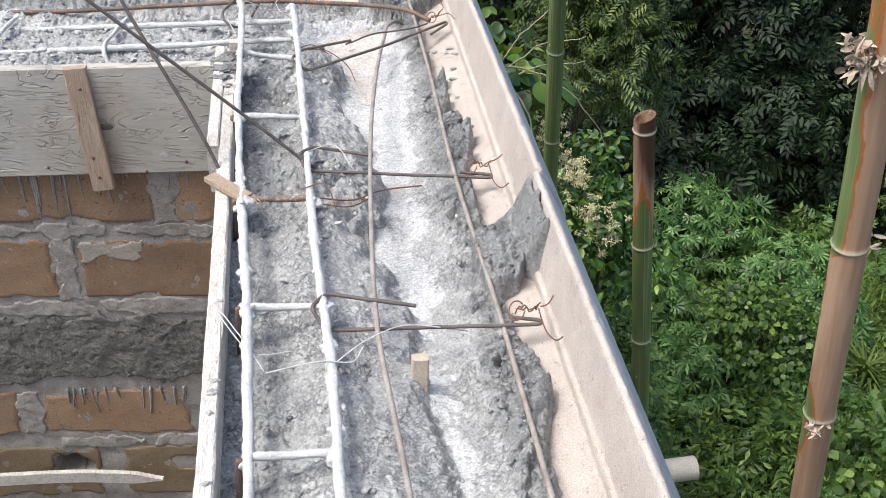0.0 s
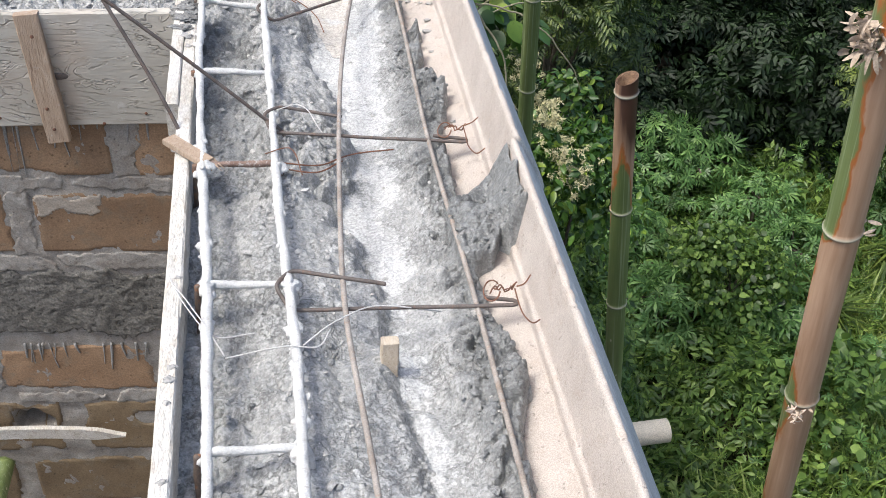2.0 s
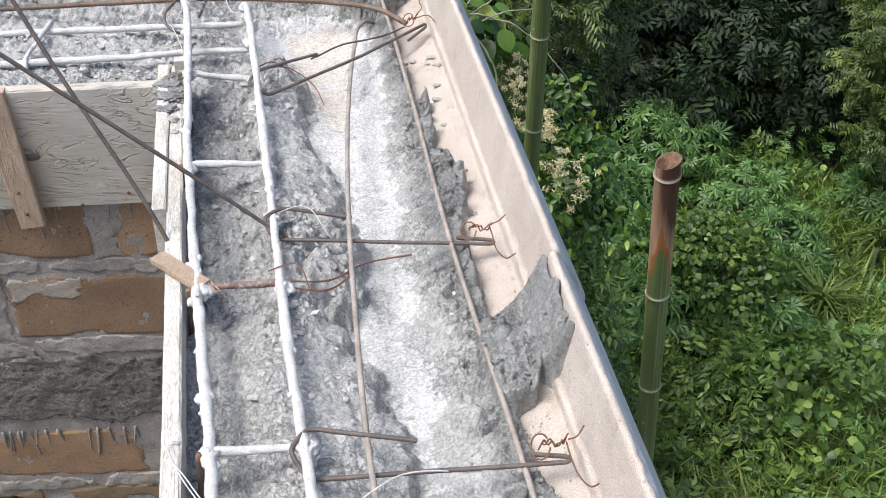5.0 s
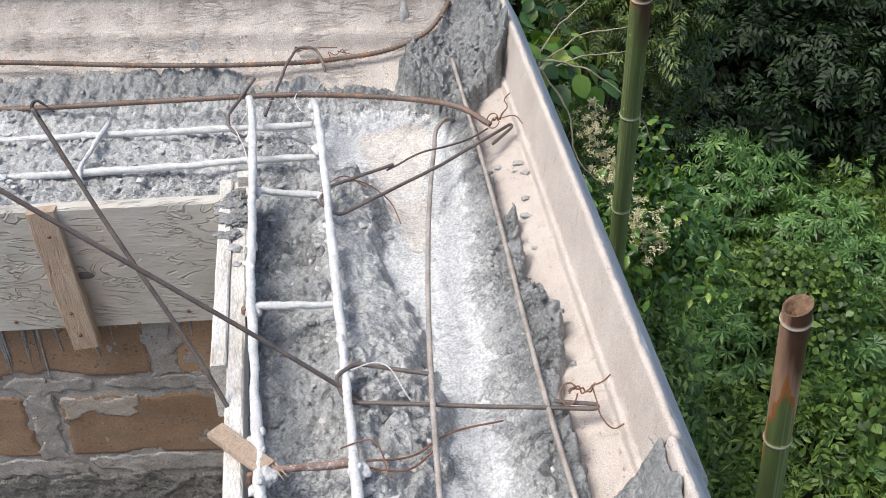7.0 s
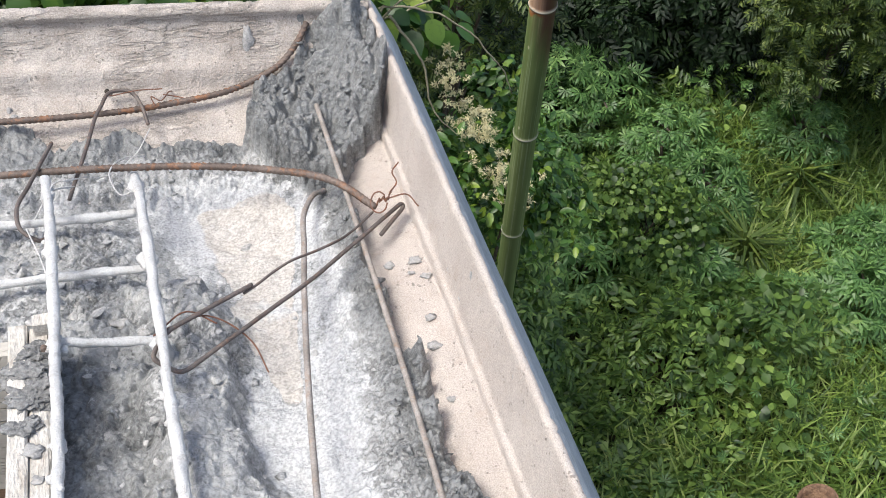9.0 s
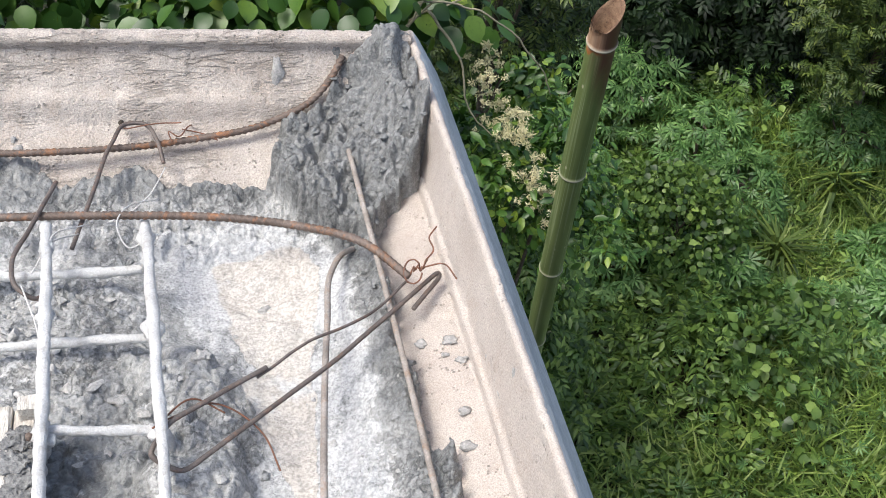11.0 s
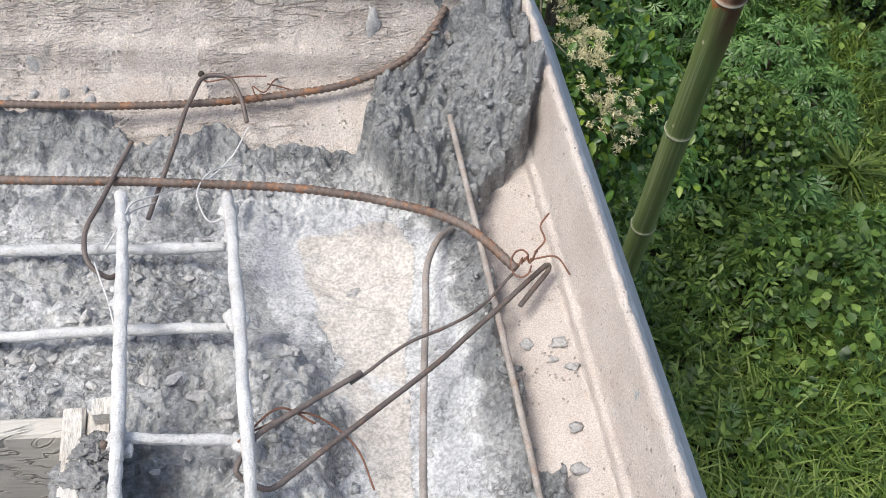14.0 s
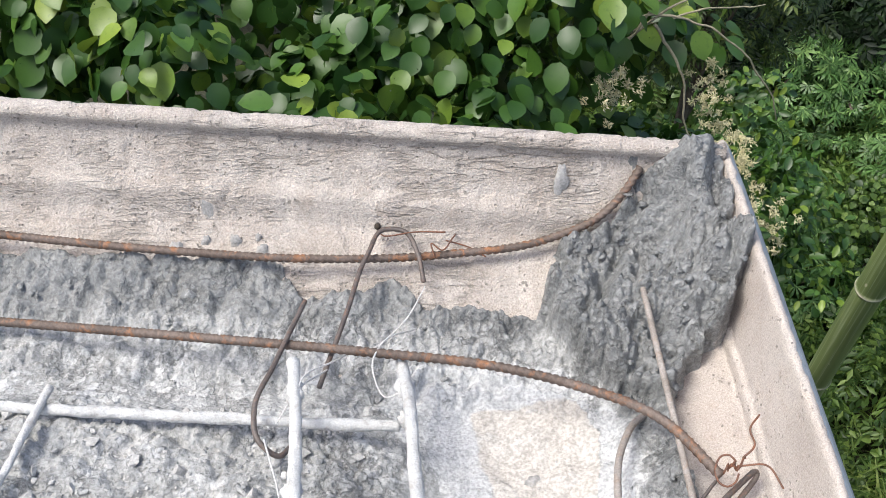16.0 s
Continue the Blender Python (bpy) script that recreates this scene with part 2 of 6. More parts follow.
def wood(name, c1, c2, dark, axis, size=0.02, rough=0.85):
    """Sawn timber: streaks along one axis, splits and grey wear."""
    m, nt, b = nodes_of(name)
    s = [1.0, 1.0, 1.0]
    s[axis] = 0.07
    p = position(nt, tuple(s))
    flow = noise_node(nt, 1 / size, 6, 0.65, p, 2.2)
    fine = noise_node(nt, 7 / size, 4, 0.7, p, 0.4)
    col = mix(nt, ramp(nt, flow, 0.32, 0.68), c1, c2)
    split = maths(nt, "MULTIPLY", ramp(nt, noise_node(nt, 1.7 / size, 8, 0.6, p, 2.0), 0.60, 0.70), 0.75)
    col = mix(nt, split, col, dark)
    col = mix(nt, maths(nt, "MULTIPLY", ramp(nt, fine, 0.5, 0.75), 0.35), col, dark)
    splash = ramp(nt, noise_node(nt, 45, 6, 0.7, position(nt)), 0.60, 0.72)
    col = mix(nt, maths(nt, "MULTIPLY", splash, 0.5), col, (0.52, 0.52, 0.51))
    nt.links.new(col, b.inputs["Base Color"])
    b.inputs["Roughness"].default_value = rough
    bump(nt, b, maths(nt, "ADD", flow, maths(nt, "MULTIPLY", fine, 0.5)), 0.8, 0.003)
    return m


def foliage(name, c1, c2, c3, rough=0.5, through_light=0.25, eaten=0.0):
    """Leaves: a tone per leaf, from dark to fresh."""
    m, nt, b = nodes_of(name)
    geo = nt.nodes.new("ShaderNodeNewGeometry")
    isl = geo.outputs["Random Per Island"]
    big = noise_node(nt, 0.9, 2, 0.5, geo.outputs["Position"])
    col = mix(nt, ramp(nt, isl, 0.0, 0.75), c1, c2)
    col = mix(nt, ramp(nt, maths(nt, "ADD", isl, maths(nt, "MULTIPLY", big, 0.9)), 1.15, 1.5), col, c3)
    tone = ramp(nt, noise_node(nt, 0.55, 3, 0.6, geo.outputs["Position"]), 0.45, 0.62)
    col = mix(nt, maths(nt, "MULTIPLY", tone, 0.45), col, c1)
    blot = noise_node(nt, 40, 3, 0.6, geo.outputs["Position"])
    col = mix(nt, maths(nt, "MULTIPLY", ramp(nt, blot, 0.55, 0.75), 0.35), col, c1)
    nt.links.new(col, b.inputs["Base Color"])
    b.inputs["Roughness"].default_value = rough
    tr = nt.nodes.new("ShaderNodeBsdfTranslucent")
    nt.links.new(col, tr.inputs["Color"])
    sh = nt.nodes.new("ShaderNodeMixShader")
    sh.inputs[0].default_value = through_light
    nt.links.new(b.outputs[0], sh.inputs[1])
    nt.links.new(tr.outputs[0], sh.inputs[2])
    out = sh.outputs[0]
    if eaten:
        v = nt.nodes.new("ShaderNodeTexVoronoi")
        v.inputs["Scale"].default_value = 20
        nt.links.new(geo.outputs["Position"], v.inputs["Vector"])
        hole = nt.nodes.new("ShaderNodeMixShader")
        nt.links.new(maths(nt, "LESS_THAN", v.outputs["Distance"], eaten), hole.inputs[0])
        nt.links.new(out, hole.inputs[1])
        nt.links.new(nt.nodes.new("ShaderNodeBsdfTransparent").outputs[0], hole.inputs[2])
        out = hole.outputs[0]
    nt.links.new(out, nt.nodes["Material Output"].inputs["Surface"])
    return m


def concrete_material():
    """Fresh grey mortar, flaky and creased, with cement powder and bare patches where the attributes say."""
    m, nt, b = nodes_of("fresh mortar")
    p = position(nt)
    fine = noise_node(nt, 260, 1, 0.5, p)
    mid = noise_node(nt, 30, 6, 0.65, p)
    bare = attr(nt, "bare")
    calm = ramp(nt, noise_node(nt, 9, 3, 0.6, p), 0.42, 0.55)
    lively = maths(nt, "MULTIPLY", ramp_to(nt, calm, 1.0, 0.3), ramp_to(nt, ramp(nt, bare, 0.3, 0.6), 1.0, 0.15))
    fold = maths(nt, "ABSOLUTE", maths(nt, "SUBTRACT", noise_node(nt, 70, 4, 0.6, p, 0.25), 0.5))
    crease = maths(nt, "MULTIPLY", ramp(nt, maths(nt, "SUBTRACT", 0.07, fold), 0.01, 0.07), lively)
    flake = maths(nt, "MULTIPLY", ramp(nt, noise_node(nt, 150, 3, 0.6, p, 0.3), 0.56, 0.66), lively)
    col = mix(nt, ramp(nt, mid, 0.3, 0.7), (0.29, 0.293, 0.288), (0.385, 0.387, 0.38))
    wet = ramp(nt, maths(nt, "ADD", attr(nt, "wet"), maths(nt, "MULTIPLY", maths(nt, "SUBTRACT", mid, 0.5), 0.5)), 0.35, 0.70)
    col = mix(nt, wet, col, mix(nt, ramp(nt, noise_node(nt, 120, 4, 0.6, p), 0.35, 0.7), (0.162, 0.166, 0.164), (0.228, 0.232, 0.229)))
    edge = maths(nt, "ADD", bare, maths(nt, "MULTIPLY", maths(nt, "SUBTRACT", noise_node(nt, 40, 6, 0.7, p), 0.5), 0.6))
    col = mix(nt, ramp(nt, edge, 0.42, 0.58), col, mix(nt, ramp(nt, mid, 0.3, 0.7), (0.43, 0.395, 0.355), (0.49, 0.465, 0.43)))
    grit = maths(nt, "MULTIPLY", maths(nt, "SUBTRACT", noise_node(nt, 70, 5, 0.72, p, 0.2), 0.5), 1.3)
    cloud = maths(nt, "MULTIPLY", maths(nt, "SUBTRACT", noise_node(nt, 14, 5, 0.7, p), 0.5), 1.4)
    dust = maths(nt, "ADD", attr(nt, "powder"), maths(nt, "ADD", cloud, maths(nt, "MULTIPLY", grit, ramp_to(nt, ramp(nt, bare, 0.3, 0.6), 1.0, 0.12))))
    white = ramp(nt, dust, 0.52, 0.74)
    col = mix(nt, white, col, (0.475, 0.478, 0.475))
    col = mix(nt, maths(nt, "MULTIPLY", flake, 0.32), col, (0.47, 0.47, 0.46))
    grainy = noise_node(nt, 130, 2, 0.6, p)
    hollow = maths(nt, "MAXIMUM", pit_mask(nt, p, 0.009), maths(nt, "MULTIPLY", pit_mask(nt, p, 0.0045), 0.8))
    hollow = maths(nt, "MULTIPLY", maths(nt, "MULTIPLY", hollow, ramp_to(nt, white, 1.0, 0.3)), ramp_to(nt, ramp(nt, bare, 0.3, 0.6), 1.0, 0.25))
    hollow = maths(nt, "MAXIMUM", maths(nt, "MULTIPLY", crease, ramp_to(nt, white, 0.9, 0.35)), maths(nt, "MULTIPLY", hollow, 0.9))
    # creases and pits coloured near-black: their occlusion is painted in besides the bump
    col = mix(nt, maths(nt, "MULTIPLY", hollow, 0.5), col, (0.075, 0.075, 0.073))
    # speckle, its dark end in the low grain as painted cavity shade
    speck = mix(nt, ramp(nt, maths(nt, "ADD", maths(nt, "MULTIPLY", fine, 0.5), maths(nt, "MULTIPLY", grainy, 0.5)), 0.36, 0.62), (0.74, 0.74, 0.74), (1.14, 1.14, 1.14))
    mul = nt.nodes.new("ShaderNodeMix")
    mul.data_type, mul.blend_type = "RGBA", "MULTIPLY"
    mul.inputs[0].default_value = 1.0
    nt.links.new(col, mul.inputs[6])
    nt.links.new(speck, mul.inputs[7])
    nt.links.new(mul.outputs[2], b.inputs["Base Color"])
    nt.links.new(ramp_to(nt, wet, 0.85, 0.48), b.inputs["Roughness"])
    h = maths(nt, "ADD", maths(nt, "MULTIPLY", fine, 0.2), maths(nt, "ADD", maths(nt, "MULTIPLY", grainy, 0.5), noise_node(nt, 75, 4, 0.65, p)))
    h = maths(nt, "ADD", h, maths(nt, "MULTIPLY", flake, 0.5))
    bump(nt, b, maths(nt, "SUBTRACT", h, maths(nt, "MULTIPLY", hollow, 0.9)), 0.8, 0.003)
    return m


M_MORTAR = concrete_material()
M_BEIGE = surface("cast beige plaster", (0.44, 0.385, 0.343), (0.51, 0.458, 0.413), (0.40, 0.325, 0.27), 0.10, 0.0018, 0.9, 0.002, 0.9, amount=0.5, pits=0.006, contrast=0.24)
M_BEIGE_WORN = surface("stained cast plaster", (0.44, 0.387, 0.342), (0.55, 0.497, 0.448), (0.34, 0.28, 0.23), 0.07, 0.0026, 0.92, 0.004, 1.0, amount=0.5, pits=0.007, contrast=0.24, crease=0.34)
M_GREYPAINT = surface("grey cement wash", (0.33, 0.36, 0.38), (0.44, 0.47, 0.49), (0.25, 0.28, 0.28), 0.06, 0.003, 0.7, 0.001, 0.4, stretch=(1, 0.25, 1))
M_BLOCK = surface("earth block", (0.235, 0.146, 0.086), (0.30, 0.196, 0.12), (0.20, 0.168, 0.125), 0.13, 0.004, 0.95, 0.0016, 0.8, vary=0.35, amount=0.6, pits=0.010)
M_BLOCK_OLIVE = surface("darker olive block tone", (0.165, 0.118, 0.07), (0.225, 0.165, 0.10), (0.20, 0.18, 0.15), 0.13, 0.004, 0.95, 0.0016, 0.8, vary=0.3, amount=0.6, pits=0.010)
M_JOINT = surface("block joint mortar", (0.25, 0.225, 0.20), (0.34, 0.325, 0.30), (0.23, 0.175, 0.13), 0.05, 0.004, 0.95, 0.002, 0.9, pits=0.007)
M_SMEAR = surface("pale mortar smear", (0.30, 0.26, 0.215), (0.36, 0.32, 0.275), (0.26, 0.19, 0.13), 0.05, 0.004, 0.95, 0.0012, 0.7, pits=0.008)
M_DRIP = surface("grey cement drip", (0.22, 0.215, 0.205), (0.32, 0.315, 0.305), (0.12, 0.11, 0.10), 0.03, 0.003, 0.9, 0.001, 0.6)
M_ROUGHCAST = surface("rough dark mortar", (0.125, 0.118, 0.105), (0.185, 0.175, 0.158), (0.09, 0.084, 0.075), 0.05, 0.006, 0.95, 0.004, 1.0, pits=0.010, contrast=0.35)


def board_material():
    """Weathered board with wavy grain, lifted fibres with painted shadow lines, and brown blotches."""
    m, nt, b = nodes_of("weathered board")
    p = position(nt, (0.28, 1, 0.9))
    wave = noise_node(nt, 11, 4, 0.55, p, 0.9)
    rings = maths(nt, "ABSOLUTE", maths(nt, "SUBTRACT", maths(nt, "FRACT", maths(nt, "MULTIPLY", wave, 13.0)), 0.5))
    broken = ramp(nt, noise_node(nt, 16, 4, 0.6, position(nt)), 0.42, 0.60)
    line = maths(nt, "MULTIPLY", ramp(nt, maths(nt, "SUBTRACT", 0.5, rings), 0.36, 0.46), broken)
    fibre = noise_node(nt, 150, 4, 0.7, position(nt, (0.06, 1, 1)), 0.6)
    tone = ramp(nt, noise_node(nt, 5, 5, 0.6, position(nt)), 0.35, 0.65)
    col = mix(nt, tone, (0.335, 0.315, 0.275), (0.46, 0.435, 0.39))
    col = mix(nt, maths(nt, "MULTIPLY", ramp(nt, fibre, 0.45, 0.75), 0.4), col, (0.24, 0.21, 0.17))
    lip = maths(nt, "MULTIPLY", ramp(nt, maths(nt, "SUBTRACT", 0.5, maths(nt, "ABSOLUTE", maths(nt, "SUBTRACT", maths(nt, "FRACT", maths(nt, "ADD", maths(nt, "MULTIPLY", wave, 13.0), 0.09)), 0.5))), 0.36, 0.46), broken)
    col = mix(nt, maths(nt, "MULTIPLY", lip, 0.32), col, (0.55, 0.53, 0.49))
    # thin shadow beside each lifted fibre, drawn as a dark line in the colour
    col = mix(nt, maths(nt, "MULTIPLY", line, 0.30), col, (0.16, 0.14, 0.115))
    blotch = ramp(nt, noise_node(nt, 22, 6, 0.7, position(nt)), 0.60, 0.70)
    col = mix(nt, maths(nt, "MULTIPLY", blotch, 0.5), col, (0.52, 0.515, 0.50))
    brown = ramp(nt, noise_node(nt, 3.4, 3, 0.5, position(nt)), 0.60, 0.72)
    col = mix(nt, maths(nt, "MULTIPLY", brown, 0.3), col, (0.30, 0.20, 0.13))
    nt.links.new(col, b.inputs["Base Color"])
    b.inputs["Roughness"].default_value = 0.9
    h = maths(nt, "ADD", maths(nt, "MULTIPLY", fibre, 0.4), maths(nt, "MULTIPLY", lip, 0.7))
    bump(nt, b, maths(nt, "SUBTRACT", h, line), 0.9, 0.003)
    return m


M_BOARD = board_material()
M_BATTEN = wood("rough batten", (0.30, 0.21, 0.145), (0.42, 0.33, 0.25), (0.13, 0.07, 0.04), 2, 0.012)
M_PLANK = surface("cement-splashed plank", (0.49, 0.455, 0.40), (0.585, 0.565, 0.535), (0.34, 0.28, 0.22), 0.035, 0.003, 0.85, 0.004, 0.9, stretch=(1, 0.35, 1), amount=0.75)
M_CHIP = wood("split timber", (0.42, 0.35, 0.27), (0.55, 0.48, 0.385), (0.25, 0.17, 0.11), 1, 0.012)
M_WHITEBAR = surface("cement-coated steel", (0.52, 0.518, 0.508), (0.62, 0.617, 0.607), (0.29, 0.25, 0.22), 0.028, 0.002, 0.9, 0.003, 1.0, amount=0.5, contrast=0.14)
M_CRUSTRUST = surface("rusty steel with cement crust", (0.17, 0.105, 0.08), (0.27, 0.19, 0.155), (0.55, 0.54, 0.52), 0.02, 0.002, 0.85, 0.002, 0.9, amount=0.85)
M_RUST = surface("rusty ribbed steel", (0.085, 0.06, 0.046), (0.16, 0.12, 0.098), (0.36, 0.145, 0.05), 0.045, 0.002, 0.62, 0.001, 0.6, amount=0.8)
M_STEEL = surface("dull dark steel", (0.075, 0.06, 0.053), (0.135, 0.112, 0.10), (0.23, 0.115, 0.065), 0.03, 0.002, 0.55, 0.0006, 0.4, amount=0.5)
M_ROD = surface("dusty steel rod", (0.22, 0.19, 0.165), (0.35, 0.315, 0.285), (0.26, 0.15, 0.085), 0.035, 0.002, 0.7, 0.0008, 0.5, amount=0.6)
M_WIRE = surface("binding wire", (0.12, 0.058, 0.038), (0.20, 0.088, 0.05), (0.30, 0.11, 0.045), 0.02, 0.002, 0.6, 0.0004, 0.3)
M_WIREPALE = surface("cement-dusted wire", (0.5, 0.49, 0.48), (0.6, 0.59, 0.58), (0.4, 0.37, 0.34), 0.02, 0.002, 0.8, 0.0004, 0.3)
M_PIPE = surface("cream plastic pipe", (0.56, 0.49, 0.38), (0.62, 0.55, 0.44), (0.48, 0.41, 0.31), 0.05, 0.003, 0.4, 0.0003, 0.2, amount=0.2)
M_SOIL = surface("soil and litter", (0.018, 0.022, 0.009), (0.04, 0.04, 0.017), (0.12, 0.085, 0.05), 0.6, 0.02, 0.95, 0.02, 0.8)
M_FLOORSLAB = surface("dusty slab", (0.2, 0.18, 0.155), (0.27, 0.25, 0.22), (0.14, 0.12, 0.1), 0.3, 0.006, 0.95, 0.003, 0.6)
M_CRUMB = surface("mortar crumb", (0.30, 0.30, 0.29), (0.52, 0.51, 0.495), (0.38, 0.35, 0.31), 0.02, 0.003, 0.9, 0.001, 0.6)
M_CLOD_DARK = surface("crumbly dark clod", (0.15, 0.15, 0.147), (0.25, 0.25, 0.243), (0.34, 0.335, 0.325), 0.02, 0.004, 0.9, 0.004, 1.0, amount=0.5, pits=0.008, contrast=0.34)
M_CLOD = surface("mortar clod", (0.30, 0.295, 0.285), (0.40, 0.39, 0.375), (0.24, 0.24, 0.24), 0.02, 0.003, 0.9, 0.002, 0.8)

# ---- large structure ----
LIP_X = 0.432
GROUND = -8.6


def far_lip(x):
    return 3.005 - 0.085 * x


def pan_side(d):
    return np.interp(d, [0, 0.010, 0.012, 0.0225, 0.028, 0.034, 0.052, 0.102, 0.202, 0.302], [0.625, 0.622, 0.600, 0.524, 0.508, 0.506, 0.503, 0.48, 0.445, 0.425])


def pan_far(d):
    return np.interp(d, [0, 0.015, 0.022, 0.032, 0.042, 0.056, 0.068, 0.078, 0.12, 0.2, 0.3], [0.637, 0.637, 0.613, 0.585, 0.562, 0.55, 0.52, 0.512, 0.49, 0.45, 0.425])


def pan(x, y):
    return np.maximum(pan_side(LIP_X - x), pan_far(far_lip(x) - y))


SIDE_PROFILE = [(0.0, 0.625), (0.004, 0.6275), (0.008, 0.6265), (0.0105, 0.621), (0.0108, 0.610), (0.0128, 0.595), (0.0146, 0.580), (0.0164, 0.565), (0.0184, 0.550), (0.0204, 0.537), (0.0214, 0.530), (0.0222, 0.5265), (0.0240, 0.5245), (0.0268, 0.5235), (0.0284, 0.5220), (0.0290, 0.5130), (0.0294, 0.5068), (0.0312, 0.5048),
                (0.036, 0.5050), (0.044, 0.5048), (0.052, 0.503), (0.062, 0.4985), (0.072, 0.494), (0.082, 0.489), (0.092, 0.4845), (0.102, 0.48), (0.122, 0.473), (0.162, 0.459), (0.202, 0.445), (0.252, 0.435), (0.32, 0.425)]
FAR_PROFILE = [(0.0, 0.637), (0.008, 0.640), (0.016, 0.638), (0.021, 0.632), (0.022, 0.626), (0.017, 0.618), (0.018, 0.610), (0.023, 0.598), (0.029, 0.586), (0.035, 0.575), (0.041, 0.565), (0.046, 0.559), (0.052, 0.556), (0.0585, 0.552), (0.062, 0.545), (0.066, 0.530),
               (0.069, 0.521), (0.073, 0.516), (0.078, 0.512), (0.09, 0.505), (0.105, 0.497), (0.12, 0.49), (0.14, 0.48), (0.17, 0.465), (0.2, 0.45), (0.25, 0.437), (0.32, 0.425)]


def gutter_section(name, along, profile, place, seed, label, plaster=M_BEIGE):
    """A cast moulding: inner profile, thin rim, grey outer face, swept along; place(s, d) gives x and y."""
    rim_z = profile[0][1]
    outer = [(-0.010, rim_z - 0.014), (-0.047, rim_z - 0.082), (-0.051, rim_z - 0.095), (-0.051, 0.16), (0.10, 0.16), (0.10, 0.40), (0.32, 0.40)]
    inner_n = len(profile)
    sec = profile[::-1] + outer
    s = np.array(along)
    n, k = len(s), len(sec)
    d = np.array([p[0] for p in sec])[None] + 0 * s[:, None]
    z = np.array([p[1] for p in sec])[None] + 0 * s[:, None]
    rough = 0.0018 * fbm(s[:, None] + 0 * d, z * 2 + d, 0.022, 4, seed, 0.6) + 0.0010 * fbm(s[:, None] + 0 * d, z + d, 0.2, 2, seed + 9)
    pits = np.clip(fbm(s[:, None] + 0 * d, z * 3 + d, 0.012, 3, seed + 20) - 0.35, 0, 1) * 0.008
    inner = (np.arange(k) < inner_n)[None]
    z = z + np.where(inner, rough - pits, rough * 0.3)
    d = d + np.where(inner, 0.8 * rough - pits, 0.0)
    chips = np.clip(fbm(s, s * 0 + 2, 0.03, 5, seed + 4, 0.75) - 0.10, 0, 1) * 0.006
    rim = np.array([1.0 if p[1] > rim_z - 0.006 else 0.0 for p in sec])
    z = z - chips[:, None] * rim[None]
    d = d + 0.6 * chips[:, None] * (np.arange(k) == inner_n - 1)[None]
    ends = np.full((1, k), 1.0)
    d, z, s = np.vstack([0.04 * ends, d, 0.04 * ends]), np.vstack([0.45 * ends, z, 0.45 * ends]), np.concatenate([s[:1], s, s[-1:]])
    n = len(s)
    x, y = place(s[:, None], d)
    v = np.stack([x + 0 * z, y + 0 * z, z], -1).reshape(-1, 3)
    me = mesh_np(name, v, grid_faces(n, k, True))
    me.materials.append(plaster)
    me.materials.append(M_GREYPAINT)
    idx = np.tile(np.array([1 if inner_n - 1 <= j < inner_n + 3 else 0 for j in range(k)], np.int32), n - 1)
    me.polygons.foreach_set("material_index", idx)
    flat = np.tile(np.array([inner_n - 1 > j for j in range(k)]), n - 1)
    me.polygons.foreach_set("use_smooth", flat)
    return tagged(new(name, me), label, "gutter", kind="structure")


gutter_section("precast_gutter", np.arange(1.668, 2.985, 0.004), SIDE_PROFILE, lambda s, d: (LIP_X - d, s), 3, "beige cast gutter moulding with grey outer face")
gutter_section("precast_gutter", np.concatenate([np.arange(-2.5, 0.6, 0.05), np.arange(0.6, 1.6705, 0.004)]), [(d, z - 0.004) for d, z in SIDE_PROFILE],
               lambda s, d: (LIP_X - 0.004 - d, s), 5, "beige cast gutter moulding butted against the next length")
gutter_section("precast_gutter", np.concatenate([np.arange(-3.5, -1.2, 0.05), np.arange(-1.2, 0.425, 0.004)]), FAR_PROFILE,
               lambda s, d: (s, far_lip(s) - d), 7, "stained beige cast gutter moulding across the gable end", M_BEIGE_WORN)


